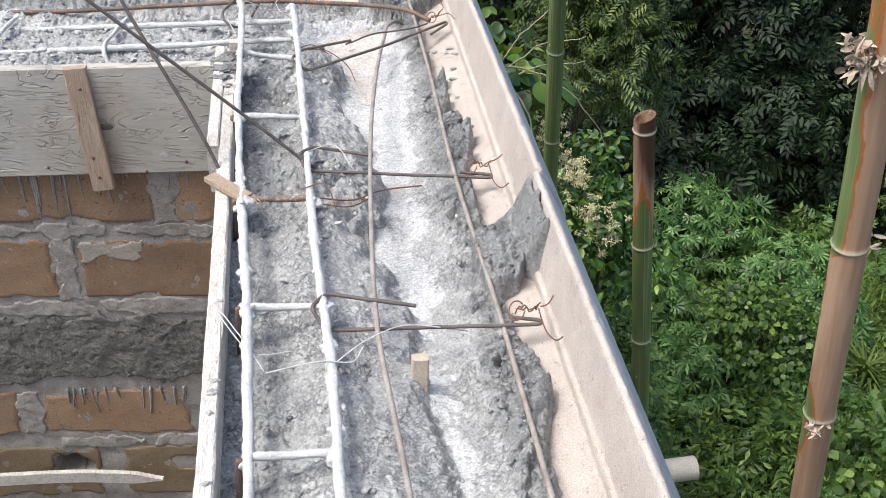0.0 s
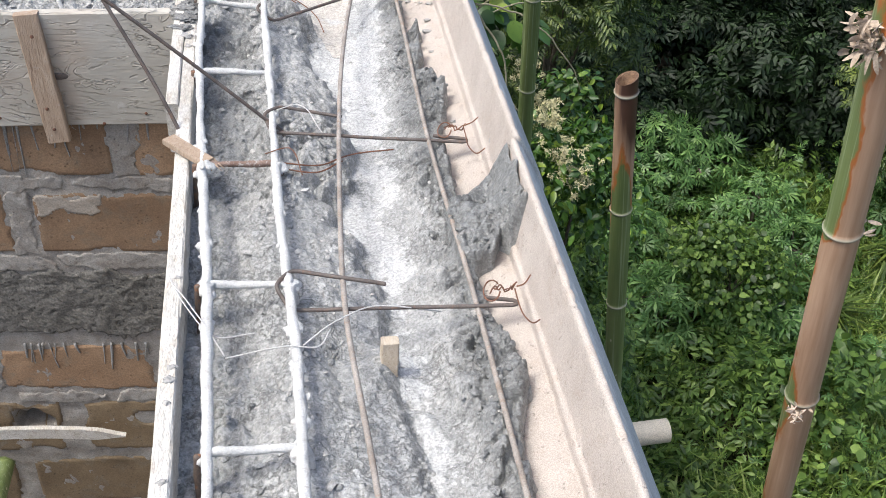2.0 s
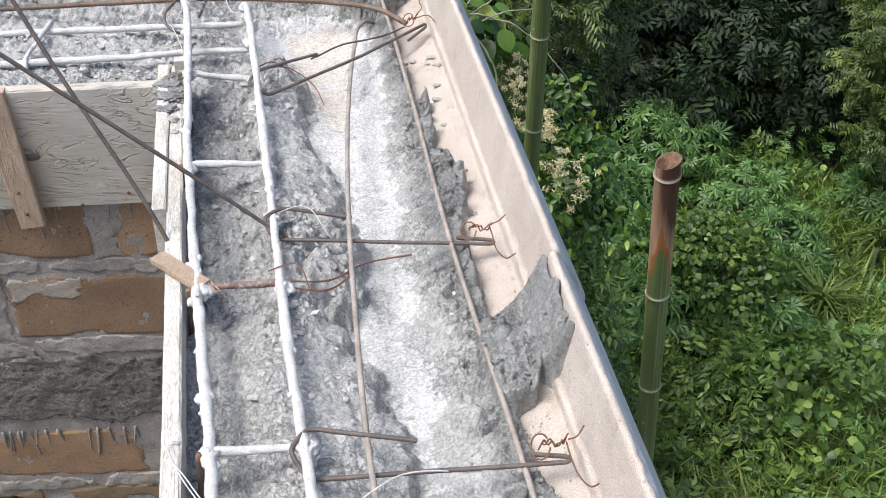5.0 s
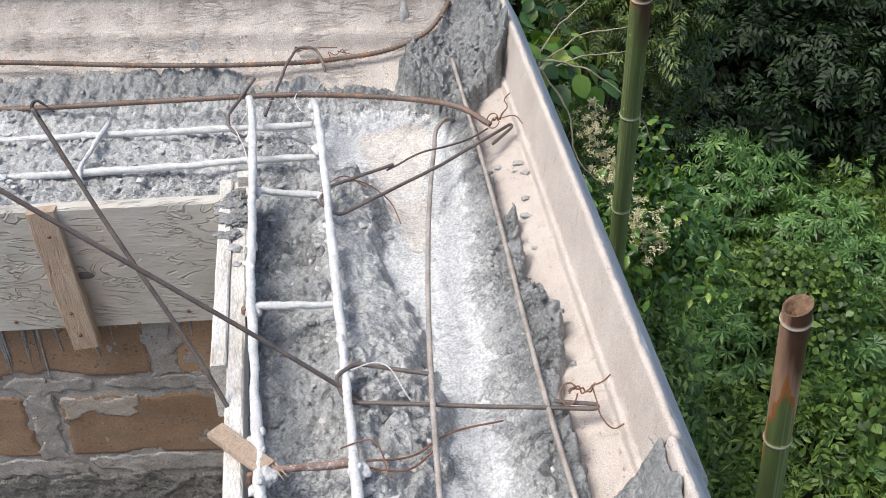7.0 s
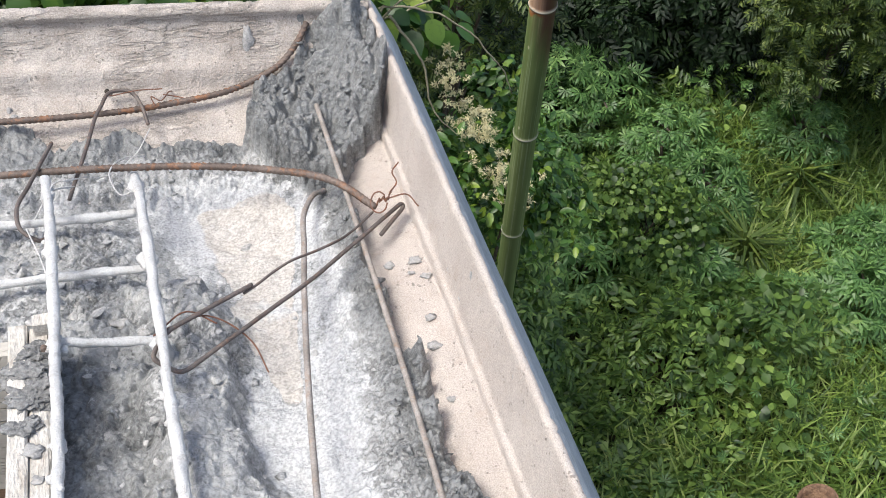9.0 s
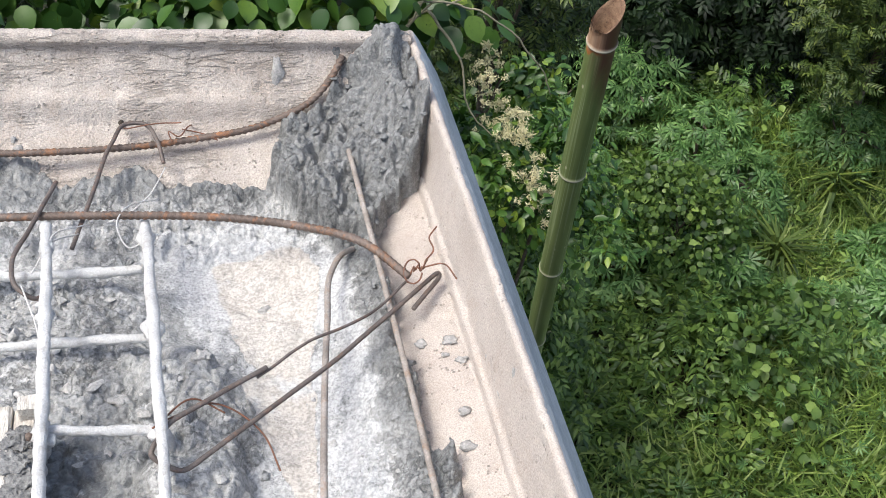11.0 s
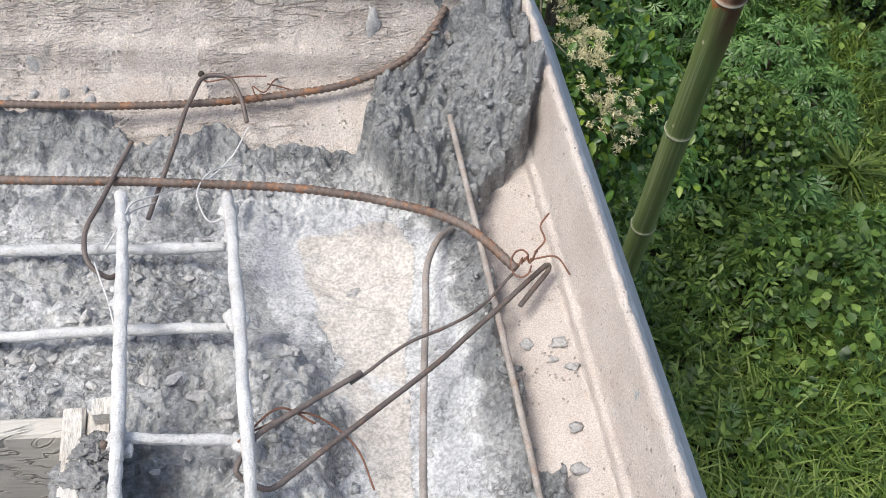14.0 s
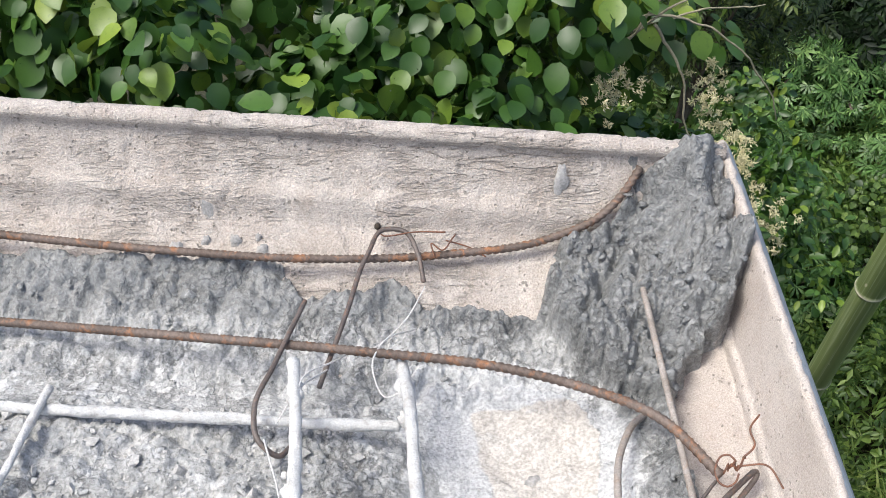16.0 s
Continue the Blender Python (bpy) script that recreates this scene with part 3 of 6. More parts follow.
# mortar bed: beam tops, trough, mud strips and corner lump
def mortar(x, y):
    base = pan(x, y)
    df, ds = far_lip(x) - y, LIP_X - x
    wav = fbm(x, y, 0.11, 3, 21)
    fine = fbm(x, y, 0.035, 4, 31, 0.6)
    wx, wy = x + 0.008 * fbm(x, y, 0.04, 2, 33, 0.5), y + 0.008 * fbm(x, y, 0.04, 2, 35, 0.5)
    mud = crumble(wx, wy, 0.055, 2, 41, 0.4) - 0.45
    nod = 0.6 * np.minimum(1, 1.5 * clods(wx, wy, 0.026, 47)) + 0.4 * np.minimum(1, 1.5 * clods(wx + 0.3, wy, 0.0135, 49)) - 0.75
    crumb = crumble(wx, wy, 0.022, 2, 61, 0.6) - 0.45
    flaky = 2 * (crumble(wx, wy, 0.0125, 2, 63, 0.6) - 0.45)
    calm = smooth(0.05, 0.35, fbm(x, y, 0.22, 2, 53) + 0.15)
    rough_amp = (0.40 + 0.85 * smooth(1.66, 1.82, y + 0.1 * wav)) * (1 - 0.25 * calm) * (1 - 0.55 * smooth(0.03, 0.07, x + 0.02 * wav) * smooth(1.95, 2.05, y) * smooth(2.40, 2.32, y))
    # trough between cage and gutter wall
    z = base + 0.011 + 0.005 * wav + 0.004 * fine + 0.012 * np.clip(mud - 0.05, 0, 1)
    # mud strip along the side gutter
    edge = np.interp(y, [1.0, 1.15, 1.23, 1.30, 1.4, 1.52, 1.6, 1.75, 1.9, 1.97, 2.05, 2.10, 2.18, 2.28, 2.36, 2.42, 2.47, 2.55, 2.6],
                     [0.355, 0.350, 0.378, 0.372, 0.345, 0.352, 0.36, 0.345, 0.352, 0.366, 0.372, 0.350, 0.352, 0.360, 0.338, 0.336, 0.325, 0.335, 0.33]) + 0.012 * fine + 0.010 * wav
    strip = smooth(edge + 0.003, edge - 0.016, x)
    fill = smooth(0.245, 0.315, x + 0.03 * wav + 0.02 * fine)
    slick = 0.22 + 0.78 * np.maximum(smooth(0.295, 0.325, x + 0.02 * wav), smooth(1.95, 1.80, y + 0.2 * wav))
    z = z + fill * strip * (0.013 + slick * (0.026 * mud + 0.007 * crumb + 0.030 * nod + 0.0035 * flaky))
    z = z - 0.04 * (1 - strip) - 0.06 * smooth(0.17, 0.11, df)
    # mud along the far side
    fedge = np.interp(x, [-0.6, -0.42, -0.26, -0.135, -0.11, -0.03, 0.011, 0.053, 0.188, 0.208, 0.30], [0.13, 0.123, 0.119, 0.112, 0.156, 0.145, 0.121, 0.157, 0.165, 0.105, 0.03]) + 0.010 * fine
    fstrip = smooth(fedge - 0.003, fedge + 0.014, df)
    zf = base + 0.011 + 0.006 * wav + (0.017 * mud + 0.009 * crumb + 0.010 * nod + 0.004 * flaky) * smooth(0.34, 0.24, df) - 0.04 * (1 - fstrip) - 0.06 * smooth(0.11, 0.07, df) - 0.10 * smooth(0.30, 0.345, x)
    in_f = smooth(2.62, 2.70, y + 0.02 * wav)
    z = z * (1 - in_f) + np.where(x > 0.30, np.maximum(z, zf), zf) * in_f
    # beam tops
    lb = np.interp(y, [1.1, 1.28, 1.5, 1.6, 1.7, 1.86, 2.0, 2.15, 2.35, 2.5, 2.62], [0.225, 0.20, 0.20, 0.175, 0.155, 0.17, 0.185, 0.14, 0.128, 0.09, 0.045])
    front = x - lb + 0.028 * wav + 0.016 * fine + 0.010 * crumb
    beam_w = (0.45 * smooth(0.20, 0.06, x + 0.05 * wav + 0.02 * fine) + 0.55 * smooth(0.010, -0.024, front)) * smooth(2.57, 2.46, y + 0.04 * wav)
    far_w = smooth(0.02, -0.10, y - (2.72 - 0.09 * x) + 0.04 * wav) * smooth(0.07, -0.03, x + 0.03 * wav)
    side_top = 0.507 + 0.011 * wav + rough_amp * (0.030 * mud + 0.009 * crumb + 0.026 * nod + 0.004 * flaky) + 0.002 * fine - 0.018 * smooth(-0.045, -0.085, x)
    far_top = 0.474 + 0.010 * wav + 0.013 * mud + 0.009 * crumb + 0.011 * nod + 0.003 * flaky
    z = z * (1 - beam_w) + np.maximum(side_top, base + 0.002) * beam_w
    z = z * (1 - far_w) + np.maximum(far_top, base - 0.03 + 0.03 * fstrip) * far_w
    fillet = np.maximum(0.505 + 0.105 * smooth(0.365, 0.424, x), np.minimum(pan_far(df), 0.585))
    # patch over the joint of two lengths
    high = np.interp(x, [0.30, 0.32, 0.361, 0.395, 0.425], [1.615, 1.640, 1.664, 1.686, 1.686])
    low = np.interp(x, [0.31, 0.335, 0.37, 0.385, 0.40, 0.425], [1.49, 1.482, 1.492, 1.535, 1.518, 1.522])
    q = np.minimum(np.minimum(high - y, y - low), np.minimum(0.4205 - x, x - 0.31)) + 0.010 * fbm(x, y, 0.05, 3, 71) + 0.004 * fbm(x, y, 0.015, 2, 73)
    patch = smooth(-0.002, 0.007, q)
    trowelled = smooth(0.385, 0.405, x) * smooth(1.60, 1.63, y)
    z = np.maximum(z, (base - 0.03) * (1 - patch) + patch * (0.505 + 0.085 * smooth(0.375, 0.424, x) + 0.020 + 0.014 * np.sqrt(np.clip(q / 0.03, 0, 1)) + (0.020 * mud + 0.009 * crumb + 0.022 * nod + 0.003 * flaky) * (1 - trowelled)))
    # corner lump
    left = np.interp(y, [2.62, 2.70, 2.80, 2.84, 2.895, 2.91, 2.93, 2.96, 3.0], [0.28, 0.25, 0.203, 0.200, 0.208, 0.262, 0.312, 0.335, 0.365])
    right = np.interp(y, [2.62, 2.68, 2.70, 2.725, 2.75, 2.772, 2.784, 2.80, 3.0], [0.300, 0.338, 0.360, 0.374, 0.402, 0.412, 0.428, 0.440, 0.445])
    inside = np.minimum(np.minimum(x - left, right - x) / 0.028, (y - 2.66 - 0.25 * (0.33 - x)) / 0.028) + 0.9 * fine + 0.5 * wav
    c = smooth(-0.15, 0.55, inside) * smooth(0.003, 0.014, df) * smooth(0.007, 0.013, ds)
    wedge = np.maximum(0.105 * smooth(0.27, 0.425, x) * smooth(2.68, 2.83, y), 0.150 * smooth(2.79, 2.985, y) * smooth(0.25, 0.40, x + 0.25 * (y - 2.9)))
    top = 0.484 + 0.026 * smooth(0.3, 2.0, inside) + wedge
    heap = np.maximum(top, fillet + 0.018) + 0.034 * mud + 0.018 * crumb + 0.016 * nod + 0.0045 * flaky
    heap = np.minimum(heap, 0.645 + 0.03 * mud + 0.012 * crumb)
    z = np.where(c > 0, np.maximum(z, (base - 0.04) * (1 - c) + heap * c), z)
    z = z + 0.026 * np.exp(-((x - 0.189) ** 2 + (y - 1.300) ** 2) / 0.0012)
    # tones
    rb = np.interp(y, [1.1, 1.3, 1.6, 1.9, 2.09, 2.18, 2.35, 2.62], [0.27, 0.235, 0.245, 0.258, 0.265, 0.245, 0.285, 0.295])
    powder = smooth(-0.012, 0.018, front) * smooth(rb + 0.03, rb - 0.02, x + 0.03 * fine) * smooth(2.77, 2.70, y)
    powder = powder * (0.82 + 0.12 * smooth(1.35, 1.8, y)) * (0.9 + 0.8 * wav)
    near_corner = smooth(2.50, 2.57, y) * smooth(2.76, 2.69, y - 0.03 * wav) * (0.45 + 0.55 * smooth(-0.26, -0.08, x)) * smooth(0.31, 0.27, x)
    near_corner = near_corner * (1 - smooth(0.10, 0.05, x + 0.04 * wav) * smooth(2.63, 2.57, y + 0.04 * wav))
    powder = np.maximum(powder, (0.80 + 0.5 * fbm(x, y, 0.12, 3, 87)) * near_corner)
    powder = np.maximum(powder, 0.34 + 0.22 * fbm(x, y, 0.2, 2, 83) + 0.2 * smooth(0.18, 0.22, df) * smooth(0.36, 0.32, df) * smooth(0.02, -0.06, x) + 0.12 * smooth(0.0, 0.07, x) * beam_w)
    # first term cuts powder between clods, painting the crevices dark as if shaded
    powder = powder - 0.9 * np.clip(-0.10 - nod, 0, 1) * beam_w - 0.22 * smooth(0.045, 0.08, x) * smooth(0.145, 0.11, x) * smooth(1.45, 1.6, y + 0.3 * wav)
    bl = np.interp(y, [2.28, 2.36, 2.42, 2.46, 2.50, 2.575, 2.63, 2.74], [0.175, 0.150, 0.130, 0.120, 0.140, 0.112, 0.092, 0.085])
    br = np.interp(y, [2.28, 2.40, 2.49, 2.56, 2.65, 2.70, 2.74], [0.195, 0.208, 0.215, 0.230, 0.246, 0.228, 0.16])
    bare = smooth(-0.006, 0.010, x - bl + 0.014 * fine) * smooth(-0.006, 0.010, br - x + 0.010 * fine) * smooth(2.27, 2.31, y + 0.02 * wav) * smooth(2.745, 2.715, y + 0.02 * wav)
    ring = smooth(-0.075, -0.035, x - bl + 0.02 * wav) * smooth(0.03, 0.0, x - bl) * smooth(2.53, 2.59, y + 0.03 * wav) * smooth(2.77, 2.735, y)
    powder = np.where(bare > 0.4, 0.36 + 0.55 * fbm(x, y, 0.06, 3, 91), powder)
    powder = np.maximum(powder, 0.98 * ring)
    powder = np.maximum(powder, 0.95 * smooth(2.69, 2.71, y) * smooth(2.765, 2.745, y + 0.02 * wav) * smooth(-0.05, 0.05, x) * smooth(0.25, 0.2, x))
    wet = np.maximum(fill * strip * 0.72, np.maximum(c, patch))
    wet = np.maximum(wet, 0.66 * fstrip * smooth(0.225, 0.18, df + 0.03 * wav) * in_f)
    fresh = smooth(0.05, 0.01, x + 0.03 * wav + 0.01 * fine) * smooth(1.72, 1.84, y + 0.12 * wav) * smooth(2.47, 2.43, y + 0.03 * wav) * beam_w
    wet = np.maximum(wet, fresh * (0.56 + 0.3 * fbm(x, y, 0.09, 3, 93)))
    powder = np.where(np.maximum(c, patch) > 0.3, -0.1, powder * (1 - 0.7 * np.clip(wet, 0, 1) * ((x > 0.25) | (y > 2.7))))
    return z, powder, bare, wet


def mortar_sheet(xs, ys, name, label):
    gx, gy = np.meshgrid(xs, ys, indexing="ij")
    gy = np.minimum(gy, far_lip(gx) - 0.006)
    z, powder, bare, wet = mortar(gx, gy)
    z = z - 0.002 * smooth(-0.102, -0.096, gx) * (xs[0] < -0.2)
    v = np.stack([gx, gy, z], -1).reshape(-1, 3)
    ob = np_object(name, v, grid_faces(len(xs), len(ys)), M_MORTAR)
    for key, value in (("powder", powder), ("bare", bare), ("wet", wet)):
        a = ob.data.attributes.new(key, "FLOAT", "POINT")
        a.data.foreach_set("value", value.astype(np.float32).ravel())
    return tagged(ob, label, "concrete", kind="structure")


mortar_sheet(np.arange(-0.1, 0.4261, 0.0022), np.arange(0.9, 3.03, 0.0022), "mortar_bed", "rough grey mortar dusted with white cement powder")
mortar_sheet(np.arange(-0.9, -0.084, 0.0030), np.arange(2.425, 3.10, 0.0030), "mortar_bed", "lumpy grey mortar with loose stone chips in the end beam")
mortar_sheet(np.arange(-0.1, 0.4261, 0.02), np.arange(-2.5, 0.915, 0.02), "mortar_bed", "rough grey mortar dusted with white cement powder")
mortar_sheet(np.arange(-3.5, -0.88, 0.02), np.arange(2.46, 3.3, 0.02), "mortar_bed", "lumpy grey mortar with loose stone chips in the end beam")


def box_thing(name, lo, hi, material, label, category, kind="", bevel=0.0):
    bm = bmesh.new()
    bm_box(bm, lo, hi, bevel)
    return tagged(part(name, bm, material), label, category, kind=kind)


box_thing("wall_east", (-0.1, -4.0, GROUND), (0.12, 2.42, 0.44), M_JOINT, "block wall under the side beam", "wall", "structure")
box_thing("wall_west", (-3.72, -4.0, GROUND), (-3.5, 2.7, 0.44), M_JOINT, "block wall closing the room", "wall", "structure")
box_thing("wall_south", (-3.5, -4.0, GROUND), (-0.1, -3.8, 0.44), M_JOINT, "block wall closing the room", "wall", "structure")
box_thing("floor", (-3.5, -3.8, -2.75), (-0.1, 2.5, -2.6), M_FLOORSLAB, "dusty concrete floor of the open storey", "floor", "structure")

# end wall of earth blocks, set in rough mortar
TURN_FAR = math.atan(-0.07)


def wall_y(x):
    return 2.432 - 0.07 * (x + 0.35)


wall_north = empty("wall_north", (-0.1, wall_y(-0.1), 0))
wall_north.rotation_euler = (0, 0, TURN_FAR)
tagged(wall_north, "earth block wall with thick grey mortar joints", "wall", kind="structure")


def rough_panel(name, x0, x1, z0, z1, front, material, amp, seed, parent, step=0.008, holes=(), ragged=0.012, granular=0.0):
    """An uneven face towards -y, with a back, in the wall's own frame."""
    xs, zs = np.arange(x0, x1 + step * 0.5, step), np.arange(z0, z1 + step * 0.5, step)
    gx, gz = np.meshgrid(xs, zs, indexing="ij")
    rim = np.minimum(np.minimum(gx - x0, x1 - gx), np.minimum(gz - z0, z1 - gz))
    wear = ragged * np.clip(0.5 + 1.2 * fbm(gx, gz, 0.06, 4, seed + 7, 0.6), 0, 1.3)
    y = front + amp * (fbm(gx, gz, 0.05, 4, seed) + 0.5 * fbm(gx, gz, 0.015, 3, seed + 3)) + 0.03 * smooth(0.004, 0, rim - wear) + 0.05 * (rim < step * 0.4)
    if granular:
        y = y - granular * (np.minimum(1, 1.5 * clods(gx + 0.006 * fbm(gx, gz, 0.02, 2, seed), gz, 0.0115, seed + 11)) + 0.6 * fbm(gx, gz, 0.03, 4, seed + 13) - 0.6)
    for cx, cz, rx, rz in holes:
        y = y + 0.115 * smooth(1.05, 0.85, np.sqrt(((gx - cx) / rx) ** 2 + ((gz - cz) / rz) ** 2) + 0.25 * fbm(gx, gz, 0.03, 2, seed))
    v = np.stack([gx, y, gz], -1).reshape(-1, 3)
    return np_object(name, v, grid_faces(len(xs), len(zs))[:, ::-1], material, parent)


rough_panel("joint_mortar", -1.2, 0.0, -1.4, 0.46, -0.001, M_JOINT, 0.005, 90, wall_north, 0.008, [(-0.565, -0.748, 0.05, 0.035)])
rough_panel("joint_mortar", -3.4, -1.19, -2.6, 0.46, 0.002, M_JOINT, 0.005, 91, wall_north, 0.03)
rough_panel("joint_mortar", -1.22, 0.0, -2.6, -1.38, 0.002, M_JOINT, 0.005, 92, wall_north, 0.03)
bm = bmesh.new()
bm_box(bm, (-3.4, 0.13, GROUND), (0.0, 0.24, 0.44))
part("wall_core", bm, M_JOINT, wall_north)


def block(x0, x1, z0, z1, seed, notch=None, material=M_BLOCK):
    nx, nz = (52, 28) if x1 > -0.95 else (16, 9)
    xs, zs = np.linspace(x0, x1, nx), np.linspace(z0, z1, nz)
    gx, gz = np.meshgrid(xs, zs, indexing="ij")
    rim = np.minimum(np.minimum(gx - x0, x1 - gx), np.minimum(gz - z0, z1 - gz))
    wear = 0.024 * np.clip(0.25 + 1.1 * fbm(gx, gz, 0.08, 4, seed + 5, 0.6), 0, 1)
    y = -0.004 + 0.0022 * fbm(gx, gz, 0.05, 4, seed) + 0.010 * smooth(0.006, -0.002, rim - wear) + 0.006 * (rim < 0.001)
    if notch:
        y = y + 0.09 * smooth(1.0, 0.75, np.sqrt(((gx - notch[0]) / notch[2]) ** 2 + ((gz - notch[1]) / notch[3]) ** 2) + 0.3 * fbm(gx, gz, 0.03, 3, seed))
    v = np.stack([gx, y, gz], -1).reshape(-1, 3)
    return np_object("block", v, grid_faces(nx, nz)[:, ::-1], material, wall_north)


# courses from the top: lower edge, upper edge, where the joints fall
for row, (z0, z1, joint) in enumerate(((0.07, 0.30, -0.21), (-0.155, 0.032, -0.472), (-0.635, -0.462, -0.645), (-0.875, -0.672, -0.455), (-1.11, -0.90, -0.62), (-1.35, -1.135, -0.42))):
    x = joint
    start = x + 0.465 * math.ceil(-x / 0.465)
    k = 0
    while start > -3.3:
        a, b = start - 0.465 + 0.022, min(start - 0.022, -0.005)
        if b - a > 0.05:
            # from the fourth row down, blocks take the darker olive tone
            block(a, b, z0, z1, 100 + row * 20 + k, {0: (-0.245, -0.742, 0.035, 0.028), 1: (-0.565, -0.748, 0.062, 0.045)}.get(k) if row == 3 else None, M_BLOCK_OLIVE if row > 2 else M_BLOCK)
        start -= 0.465
        k += 1
rough_panel("rough_mortar_band", -3.3, 0.0, -0.445, -0.195, -0.007, M_ROUGHCAST, 0.003, 140, wall_north, 0.0045, (), 0.035, 0.006)

# ---- ground ----
gx, gy = np.meshgrid(np.concatenate([[-250, -80, -30], np.arange(-14, 28, 0.5), [40, 90, 250]]), np.concatenate([[-250, -80, -30], np.arange(-10, 34, 0.5), [50, 100, 250]]), indexing="ij")


def ground_z(x, y):
    x, y = np.asarray(x, float), np.asarray(y, float)
    return GROUND + 0.25 * fbm(x, y, 5.0, 3, 201)


v = np.stack([gx, gy, ground_z(gx, gy)], -1).reshape(-1, 3)
tagged(np_object("ground", v, grid_faces(*gx.shape), M_SOIL), "dark soil and leaf litter under dense growth", "ground", kind="structure")


# ---- formwork ----
def plank(name, pts, size, material, label, category, seed=0, parent=None, tag=True, point=0.0):
    """A sawn board along pts, with its section size (across, high) and worn edges."""
    c = spline(pts, 0.02)
    n = len(c)
    tan = np.gradient(c, axis=0)
    tan /= np.linalg.norm(tan, axis=1)[:, None]
    up = np.array([0, 0, 1.0]) if abs(tan[0][2]) < 0.8 else np.array([0, -1.0, 0])
    side = np.cross(tan, up)
    side /= np.linalg.norm(side, axis=1)[:, None]
    top = np.cross(side, tan)
    w, h = size[0] / 2, size[1] / 2
    e = min(w, h) * 0.25
    sec = [(-w + e, -h), (w - e, -h), (w, -h + e), (w, h - e), (w - e, h), (-w + e, h), (-w, h - e), (-w, -h + e)]
    s = np.arange(n) * 0.02
    v = np.empty((n, 8, 3))
    thin = np.clip((s[-1] - s) / point, 0.12, 1.0) if point else np.ones(n)
    for j, (a, b) in enumerate(sec):
        wob = 0.0012 * fbm(s, s * 0 + j, 0.05, 3, seed + j)
        v[:, j] = c + side * (a + wob)[:, None] + top * (b * thin + wob * 1.5)[:, None]
    v = v.reshape(-1, 3)
    f = grid_faces(n, 8, True)
    caps = np.array([[0, 1, 2, 3], [0, 3, 4, 7], [4, 5, 6, 7]])
    f = np.vstack([f, caps, caps[:, ::-1] + (n - 1) * 8])
    ob = np_object(name, v, f, material, parent, False)
    return tagged(ob, label, category if tag else "")


plank("formwork_plank", [(-0.098, 0.2, 0.47), (-0.098, 1.08, 0.47), (-0.102, 1.5, 0.47), (-0.108, 1.9, 0.47), (-0.112, 2.392, 0.47)], (0.024, 0.15), M_PLANK, "cement-splashed formwork plank along the side beam", "plank", 1)
plank("formwork_plank", [(-0.131, 1.93, 0.50), (-0.136, 2.395, 0.50)], (0.022, 0.10), M_PLANK, "short cement-splashed plank nailed beside another", "plank", 2)
board = plank("formwork_board", [(-2.6, wall_y(-2.6) - 0.016, 0.30), (-1.0, wall_y(-1.0) - 0.016, 0.345), (-0.14, wall_y(-0.14) - 0.016, 0.372)], (0.024, 0.272), M_BOARD, "weathered grey formwork board against the end beam", "board", 3)
cleat = plank("formwork_cleat", [(-0.46, 2.41, 0.50), (-0.435, 2.392, 0.20)], (0.05, 0.024), M_BATTEN, "brown timber cleat nailed across the formwork board", "batten", 4)
for x, y, z in ((-0.452, 2.391, 0.455), (-0.448, 2.384, 0.285), (-0.440, 2.380, 0.235)):
    bm = bmesh.new()
    bmesh.ops.create_uvsphere(bm, u_segments=10, v_segments=6, radius=1, matrix=Matrix.LocRotScale((x, y, z), None, (0.004, 0.002, 0.004)))
    part("nail", bm, M_WIRE, cleat, "", True)
plank("formwork_stake", [(-0.108, 2.385, 0.30), (-0.106, 2.385, 0.565)], (0.022, 0.02), M_PLANK, "cement-splashed upright stake at the formwork corner", "stake", 5)
offcut = plank("timber_offcut", [(-0.128, 1.803, 0.556), (-0.062, 1.735, 0.551)], (0.026, 0.010), M_BATTEN, "splintered timber offcut lying across the plank", "offcut", 6)
for k in range(5):
    tube("splinter", [(-0.072 + 0.004 * k, 1.741 + 0.002 * k, 0.551), (-0.056 + 0.005 * k, 1.715 + 0.004 * (k % 3), 0.549)], 0.0028, M_BATTEN, offcut, seg=5, step=0.006, taper=(1.0, 0.15))
plank("timber_peg", [(0.188, 1.30, 0.44), (0.190, 1.312, 0.53)], (0.024, 0.020), M_CHIP, "pale square timber peg standing in the mortar", "peg", 7)

# ---- reinforcement ----
cage = tagged(empty("reinforcement_cage", (0, 2.0, 0.5)), "cement-coated steel cage over the side beam", "rebar cage")


def in_thing(ob, thing):
    ob.parent = thing
    ob.matrix_parent_inverse = Matrix.Translation(thing.location).inverted()
    return ob


R1 = [(-0.106, 2.70, 0.535), (-0.10, 2.64, 0.552), (-0.088, 2.08, 0.552), (-0.068, 1.66, 0.55), (-0.053, 1.36, 0.548), (-0.046, 1.13, 0.546), (-0.035, 0.3, 0.545), (-0.03, -2.0, 0.545)]
R2 = [(0.016, 2.725, 0.505), (0.019, 2.68, 0.528), (0.040, 2.02, 0.545), (0.049, 1.57, 0.545), (0.064, 1.29, 0.545), (0.066, 1.066, 0.545), (0.07, 0.3, 0.54), (0.07, -2.0, 0.54)]
bars = {}
for k, line_ in enumerate((R1, R2)):
    bars[id(line_)] = in_thing(tube("long_bar", line_, 0.0066, M_WHITEBAR, seg=10, step=0.004, lumps=0.0036, wobble=0.002, seed=300 + k), cage)


def along(line_, y):
    p = np.array(line_)[::-1]
    return [float(np.interp(y, p[:, 1], p[:, 0])), y, float(np.interp(y, p[:, 1], p[:, 2]))]


